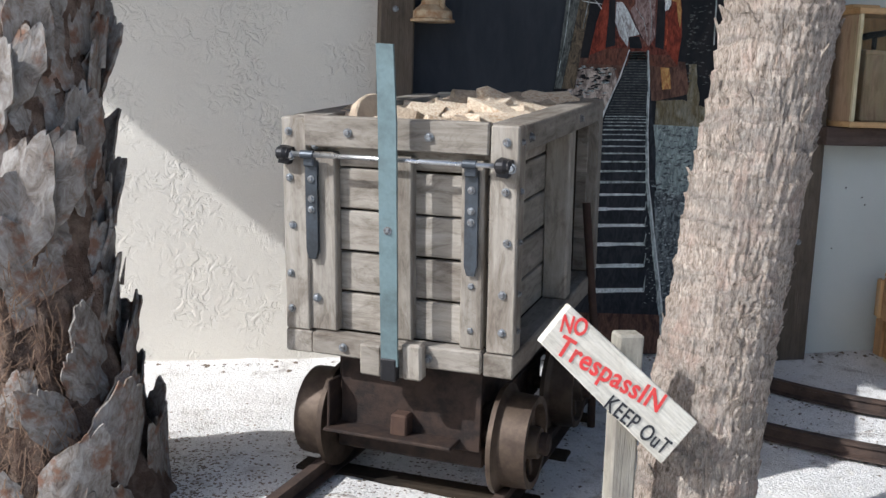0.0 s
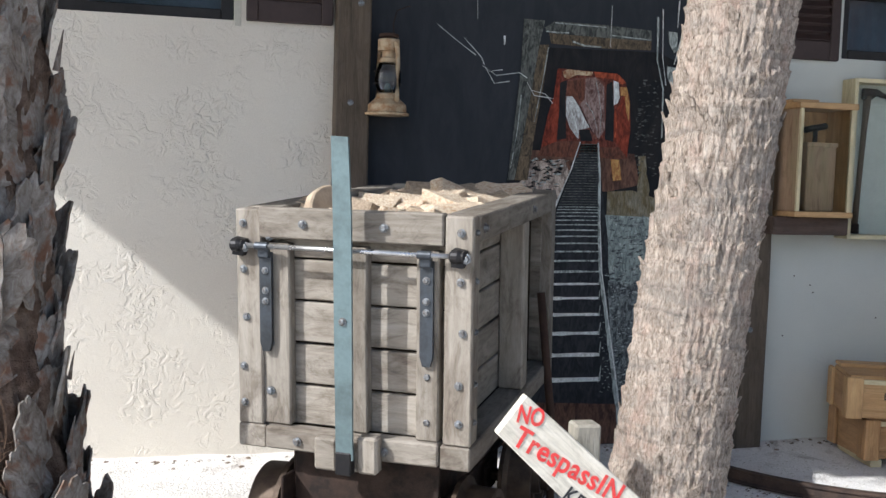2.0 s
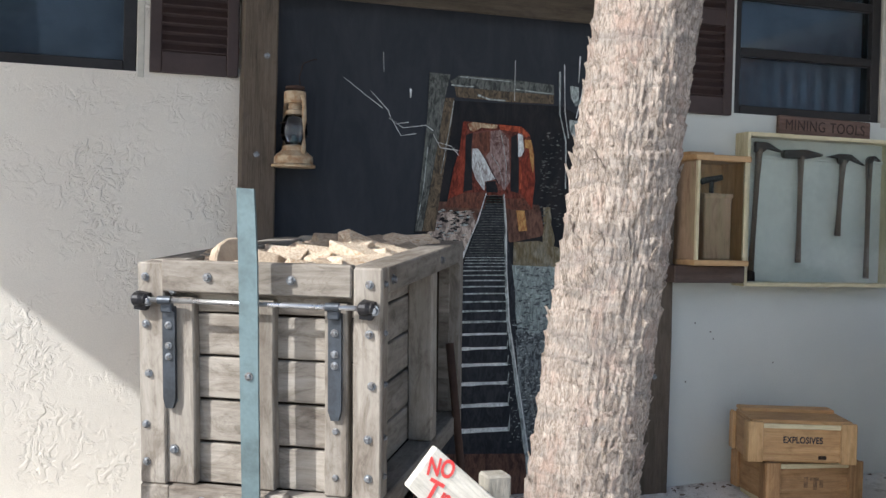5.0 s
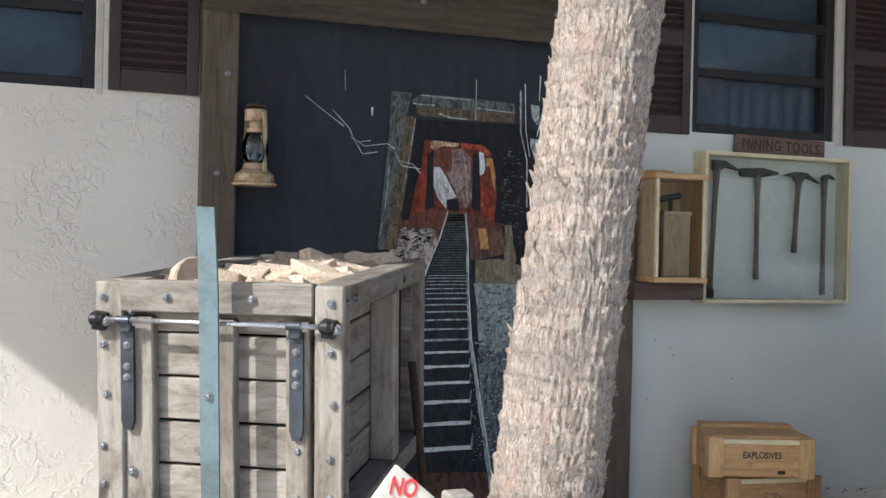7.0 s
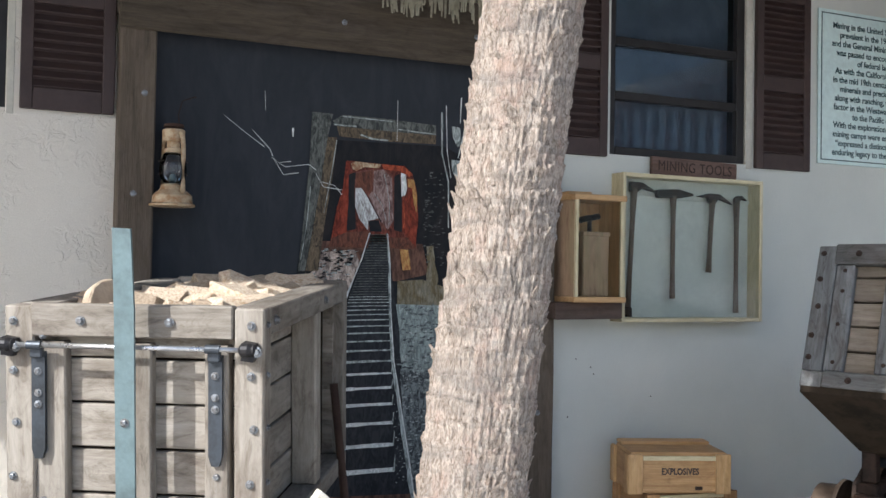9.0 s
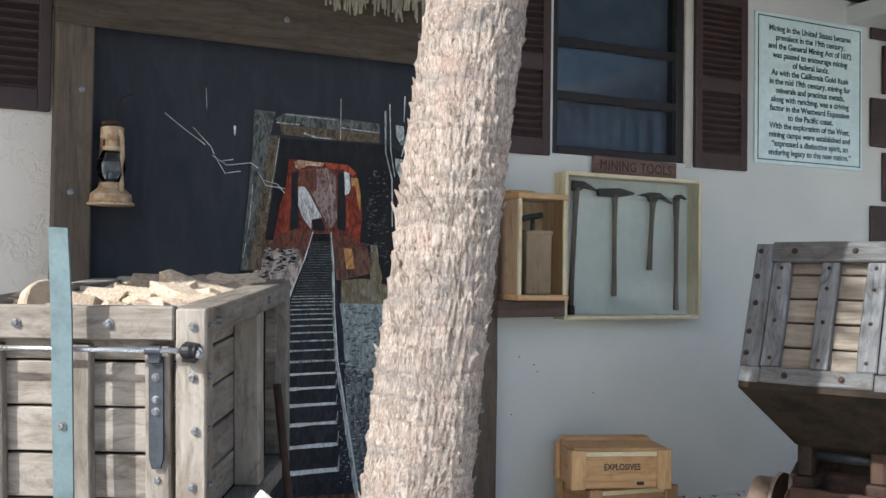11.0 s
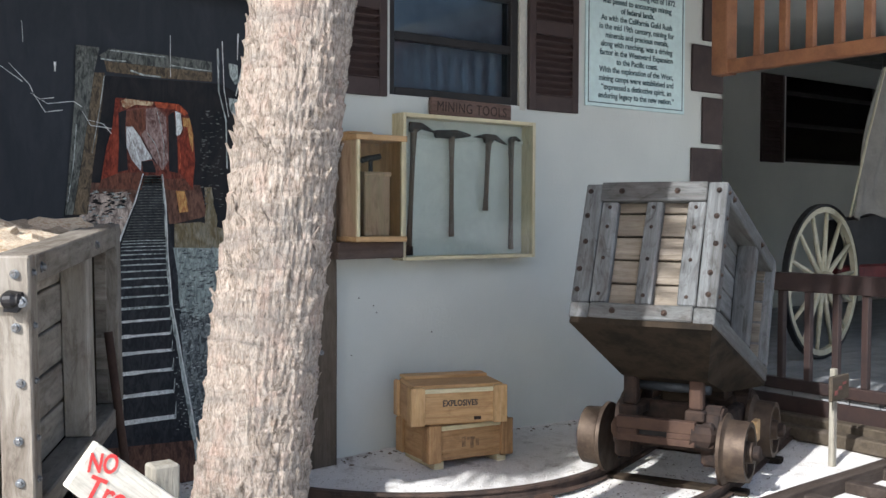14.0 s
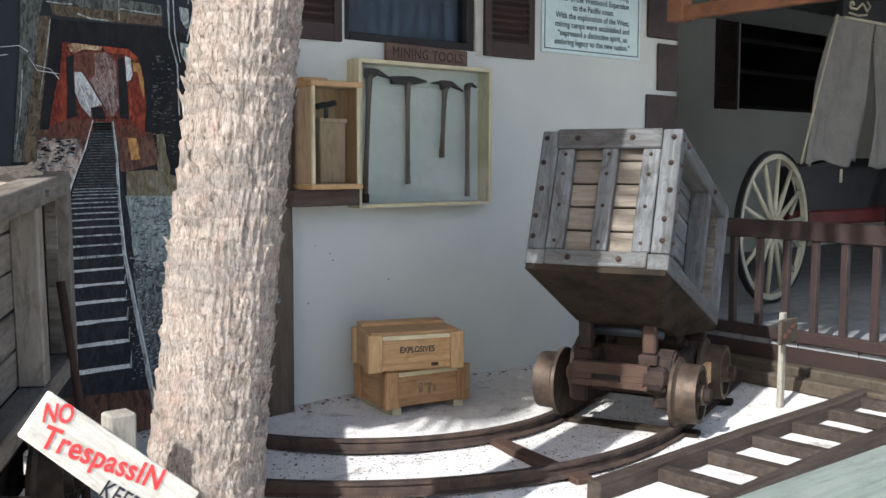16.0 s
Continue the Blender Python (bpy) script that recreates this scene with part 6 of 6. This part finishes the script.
for s in (-1, 1):
    bm = bmesh.new()
    tube(bm, [(s * 0.070, 0, 0.055), (s * 0.074, 0, 0.10), (s * 0.074, 0, 0.22), (s * 0.068, 0, 0.315), (s * 0.056, 0, 0.340), (s * 0.045, 0, 0.342)], 0.011, 8)
    part("side_tube", bm, LANTERN_PAINT, la, smooth=True)
for z in (0.15, 0.21):
    bm = bmesh.new()
    tube(bm, [(0.067 * math.cos(a), 0.067 * math.sin(a), z) for a in [2 * math.pi * i / 20 for i in range(21)]], 0.0018, 5)
    part("guard_wire", bm, RUST, la)
bm = bmesh.new()
tube(bm, [(0.045, 0, 0.352), (0.03, 0.0, 0.43), (0.02, 0.03, 0.50), (0.02, 0.1, 0.53), (0.02, 0.113, 0.53)], 0.003, 6)
part("hanging_wire", bm, RUST, la)

# ---- porch, fence and frieze ----
bm = bmesh.new()
box(bm, (5.76, 0.6, -0.05), (17, 7.6, 0.22), 0.0)
solid("porch_base", bm, FENCE_PAINT, Matrix(), "dark red-brown porch fascia", "porch", kind="structure")
deck = thing("porch_floor", Matrix(), "pale grey porch floor slabs", "porch floor", kind="structure")
for i in range(34):
    y = 0.6 + 7.0 * i / 34
    part("slab", one_box((5.772, y, 0.222), (17, y + 0.2, 0.262), 0.003), CONCRETE, deck)
bm = bmesh.new()
box(bm, (5.70, 0.4, 3.20), (17, 7.6, 3.32), 0.0)
solid("porch_ceiling", bm, STUCCO_FINE, Matrix(), "pale porch ceiling", "ceiling", kind="structure")
# unseen walls; the length of the first sets how much sky light enters
bm = bmesh.new()
box(bm, (11.5, 2.3, 0.0), (16.8, 2.5, 3.2), 0.0)
box(bm, (16.8, 0.6, 0.0), (17.0, 7.6, 3.2), 0.0)
solid("wall_porch_end", bm, STUCCO_FINE, Matrix(), "plain stucco walls out of view, added to limit light in the porch", "wall", kind="structure")
fe = thing("porch_fence", Matrix(), "red-brown painted porch railing with square balusters", "fence")
part("handrail", plank((5.72, 1.0, 0.92), (5.80, 4.86, 1.04), 0.006, 0.003, 1), FENCE_PAINT, fe)
part("bottom_rail", plank((5.735, 1.0, 0.262), (5.785, 4.86, 0.34), 0.006, 0.002, 2), FENCE_PAINT, fe)
bm = one_box((5.738, -0.022, 0.34), (5.782, 0.022, 0.92), 0.004)
me = finish("baluster", bm, FENCE_PAINT)
for i in range(19):
    o = new("baluster", me)
    o.parent = fe
    o.matrix_basis = pose(0, 4.766 - 0.2 * i, 0)
fr = thing("porch_frieze", Matrix(), "orange-brown slatted frieze hanging under the porch roof", "frieze")
part("bottom_rail", plank((5.715, 1.0, 2.41), (5.80, 4.42, 2.50), 0.006, 0.003, 1), FRIEZE_PAINT, fr)
part("end_post", plank((5.70, 4.40, 2.40), (5.82, 4.53, 3.20), 0.006, 0.003, 2), FRIEZE_PAINT, fr)
part("top_rail", plank((5.715, 1.0, 3.12), (5.80, 4.42, 3.20), 0.006, 0.003, 3), FRIEZE_PAINT, fr)
me = finish("slat", one_box((5.735, -0.028, 2.50), (5.785, 0.028, 3.12), 0.004), FRIEZE_PAINT)
for i in range(16):
    o = new("slat", me)
    o.parent = fr
    o.matrix_basis = pose(0, 4.18 - 0.2 * i, 0)
for y in (0.75,):
    bm = plank((5.70, y - 0.07, 0.26), (5.84, y + 0.07, 3.2), 0.008, 0.003, 7)
    solid("porch_post", bm, FENCE_PAINT, Matrix(), "square red-brown porch post", "post")
ed = thing("edging_timber", Matrix(), "weathered timber edging along the foot of the porch", "timber")
part("timber", plank((5.50, 2.2, 0.0), (5.60, 4.3, 0.085), 0.01, 0.006, 4), POST_X, ed)
part("timber", plank((5.62, 1.9, 0.0), (5.72, 4.1, 0.13), 0.01, 0.006, 5), POST_X, ed)


# ---- carriage on the porch ----
def carriage_wheel(parent, x, y, z, r, yaw=0.0):
    bm = bmesh.new()
    m = pose(x, y, z, 90, 0, yaw)
    lathe(bm, [(r - 0.02, -0.025), (r + 0.004, -0.025), (r + 0.004, 0.025), (r - 0.02, 0.025), (r - 0.02, -0.025)], 48, m, True)
    wh = part("wheel", bm, BLACK_IRON, parent, "dark iron tyre")
    bm = bmesh.new()
    lathe(bm, [(r - 0.065, -0.022), (r - 0.02, -0.022), (r - 0.02, 0.022), (r - 0.065, 0.022), (r - 0.065, -0.022)], 48, m, True)
    part("rim", bm, CREAM, wh, "cream wooden rim")
    bm = bmesh.new()
    lathe(bm, [(0.07, -0.08), (0.085, -0.03), (0.085, 0.03), (0.06, 0.1), (0.03, 0.12)], 20, m @ pose(0, 0, 0, 180, 0, 0))
    part("hub", bm, CREAM, wh)
    for i in range(14):
        a = 360 * i / 14 + 6
        bm = bmesh.new()
        tube(bm, [(0.06, 0, 0), (0.3 * r, 0, 0), (r - 0.05, 0, 0)], [0.024, 0.022, 0.015], 8)
        s = part("spoke", bm, CREAM, wh, smooth=True)
        s.matrix_basis = m @ pose(0, 0, 0, 0, 0, a)


ca = thing("carriage", pose(0, 0, 0.262), "old red and black carriage with cream wheels and a canvas curtain", "carriage")
carriage_wheel(ca, 7.24, 4.62, 0.63, 0.62, 6.5)
carriage_wheel(ca, 9.75, 4.62, 0.63, 0.62)
for x in (7.24, 9.75):
    bm = bmesh.new()
    tube(bm, [(x, 4.55, 0.63), (x, 5.4, 0.63)], 0.03, 10)
    part("axle", bm, CARRIAGE_BLACK, ca)
part("red_panel", plank((7.66, 4.72, 0.60), (10.4, 4.95, 0.74), 0.02, 0.002, 1), CARRIAGE_RED, ca, "deep red lower body")
bm = bmesh.new()
prism(bm, [(7.72, 0.74), (10.4, 0.74), (10.4, 1.20), (8.6, 1.20), (7.80, 1.12)], 4.74, 4.95)
part("body", bm, CARRIAGE_BLACK, ca, "black body")
bm = bmesh.new()
tube(bm, [(7.62, 4.70, 1.16), (7.64, 4.70, 1.02), (7.74, 4.72, 0.86), (7.62, 4.70, 0.72)], 0.018, 8)
part("spring_iron", bm, CREAM, ca, "curved cream iron bracket", True)
part("lamp_bracket", one_box((8.46, 4.73, 0.98), (8.50, 4.77, 1.10), 0.004), CREAM, ca)


def curtain(x0t, x0b, x1t, x1b, zt, zb, seed):
    bm = bmesh.new()
    nu, nv = 46, 30
    g = []
    for k in range(nv + 1):
        v = k / nv
        row = []
        for i in range(nu + 1):
            u = i / nu
            x = (x0t + (x1t - x0t) * u) * (1 - v) + (x0b + (x1b - x0b) * u) * v
            fold = 0.05 * math.sin(u * 9 + v * 5 + seed) * v + 0.03 * math.sin(u * 21 - v * 3) * v * (1 - u)
            row.append(bm.verts.new((x, 4.63 - 0.1 * v * v + fold, zt + (zb - zt) * v - 0.03 * math.sin(u * 12) * v)))
        g.append(row)
    for k in range(nv):
        for i in range(nu):
            bm.faces.new((g[k][i], g[k][i + 1], g[k + 1][i + 1], g[k + 1][i]))
    ob = part("curtain", bm, CANVAS, ca, "grey canvas side curtain", True)
    so = ob.modifiers.new("thickness", "SOLIDIFY")
    so.thickness = 0.006


curtain(8.10, 7.44, 8.78, 8.42, 2.42, 1.15, 0.0)
curtain(8.80, 8.62, 10.3, 10.3, 2.42, 1.13, 2.0)
bm = bmesh.new()
tube(bm, [(8.09, 4.60, 2.42), (7.77, 4.56, 1.80), (7.43, 4.50, 1.15)], 0.010, 6)
part("curtain_hem", bm, CREAM, ca)
part("roof_board", plank((8.22, 4.62, 2.42), (10.4, 4.70, 2.62), 0.008, 0.002, 2), CARRIAGE_BLACK, ca, "black top board")
part("top_moulding", one_box((8.22, 4.60, 2.405), (10.4, 4.64, 2.425), 0.004), CREAM, ca)
part("roof", plank((8.22, 4.70, 2.60), (10.4, 5.35, 2.66), 0.01, 0.004, 3), CARRIAGE_BLACK, ca)
for x, y in ((10.35, 5.3), (10.35, 4.68)):
    part("roof_post", plank((x - 0.025, y - 0.025, 1.1), (x + 0.025, y + 0.025, 2.6), 0.004, 0.001, 3), CARRIAGE_BLACK, ca)
bm = bmesh.new()
tube(bm, [(8.34 + 0.03 * math.cos(a), 4.613, 2.53 + 0.03 * math.sin(a)) for a in [0.4 * i for i in range(14)]] + [(8.42, 4.613, 2.50), (8.52, 4.613, 2.56), (8.60, 4.613, 2.50), (8.66, 4.613, 2.55), (8.60, 4.613, 2.58)], 0.012, 6)
tube(bm, [(8.30, 4.613, 2.46), (8.45, 4.613, 2.45), (8.60, 4.613, 2.47)], 0.010, 6)
part("scroll", bm, CREAM, ca, "cream painted scroll", True)

# ---- guard rail in front of the viewer ----
gr = thing("guard_rail", Matrix(), "pale green treated-timber handrail on posts", "railing")
bm = bmesh.new()
box(bm, (-2.2, 0.58, 0.948), (5.2, 0.72, 0.986), 0.0)
bmesh.ops.bevel(bm, geom=[e for e in bm.edges if abs(e.verts[0].co.x - e.verts[1].co.x) > 1], offset=0.014, segments=4, affect="EDGES", profile=0.5)
part("handrail", bm, RAILWOOD, gr, smooth=False)
for x in (-2.0, -0.4, 1.9, 3.5, 5.0):
    part("post", plank((x - 0.045, 0.605, -0.05), (x + 0.045, 0.695, 0.948), 0.006, 0.002, 3), RAILWOOD, gr)


# ---- small things on ground and wall ----
def scatter(name, count, seed, where, size, material, label, category, flat=0.5):
    """Small stones or chips joined into one sheet of stuff."""
    rg = random.Random(seed)
    V, Fc = [], []
    for _ in range(count):
        x, y = where(rg)
        s = size * rg.uniform(0.4, 1.3)
        k = len(V)
        a0 = rg.uniform(0, 6.28)
        el = rg.uniform(0.5, 1.0)
        z = 0.014 * noise.noise((x * 2.2, y * 2.2, 0.3)) + 0.007 * noise.noise((x * 9, y * 9, 1.7)) - 0.004 + 0.03 * max(0.0, 1 - abs(y - WALL_Y) / 0.25)
        tilt = rg.uniform(-0.3, 0.3)
        for j in range(5):
            a = a0 + j * 1.2566
            V.append((x + s * math.cos(a), y + s * el * math.sin(a), z + tilt * s * math.cos(a) - 0.1 * s))
        V.append((x + rg.uniform(-0.3, 0.3) * s, y, z + s * flat))
        for j in range(5):
            Fc.append((k + j, k + (j + 1) % 5, k + 5))
    me = bpy.data.meshes.new(name)
    me.from_pydata(V, [], Fc)
    me.materials.append(material)
    ob = new(name, me)
    return tagged(ob, label, category, kind="stuff")


def near_palm(rg):
    a, r = rg.uniform(0, 6.28), 0.30 + abs(rg.gauss(0, 0.24))
    return -0.75 + r * math.cos(a) * 1.3, 3.35 + r * math.sin(a)


def on_track(rg):
    x, y, a = rg.choice(line)
    o = rg.choice((-0.38, -0.24, 0.24, 0.38, 0.0)) + rg.gauss(0, 0.07)
    return x + o * math.cos(a) + rg.gauss(0, 0.04), y + o * math.sin(a)


def under_cart(rg):
    p = Vector((0.383, 3.116)) + Vector((0.874, -0.486)) * rg.gauss(0, 0.3) + Vector((0.486, 0.874)) * rg.uniform(-0.3, 1.2)
    return p.x, p.y


scatter("gravel", 9000, 1, lambda rg: (rg.uniform(-1.6, 6.0), rg.uniform(2.2, 4.85)), 0.007, PEBBLE, "loose shell grit on the sand", "gravel", 0.6)
scatter("bark_mulch", 5200, 2, near_palm, 0.0075, MULCH, "dark bark chips round the palm foot", "mulch", 0.4)
scatter("leaf_litter", 1400, 3, on_track, 0.0085, LEAFLITTER, "dark leaf litter caught along the rails", "litter", 0.4)
scatter("dirt_crumbs", 1300, 4, under_cart, 0.0075, LEAFLITTER, "dark crumbs of dirt under the cart", "litter", 0.4)
scatter("wall_foot_litter", 260, 5, lambda rg: (rg.uniform(-1.4, 5.8), 4.87 - abs(rg.gauss(0, 0.05))), 0.016, LEAFLITTER, "leaf litter along the foot of the wall", "litter", 0.4)
for x, z in ((3.03, 0.93), (3.13, 0.88), (3.15, 0.84), (3.55, 0.70), (2.98, 0.60), (2.84, 0.98)):
    bm = bmesh.new()
    lathe(bm, [(0.004, 0.0), (0.004, 0.003), (0.002, 0.004)], 8, pose(x, WALL_Y, z, 90, 0, 0))
    solid("nail", bm, RUST, Matrix(), "rusty nail head in the stucco wall", "nail", "nails in the wall")
bm = bmesh.new()
tube(bm, [(1.60, 2.52, 0.02), (1.72, 2.58, 0.05), (1.86, 2.66, 0.16)], [0.02, 0.016, 0.006], 7)
solid("palm_stub", bm, BOOT, Matrix(), "dry curved palm stub on the ground", "stub", smooth=True)
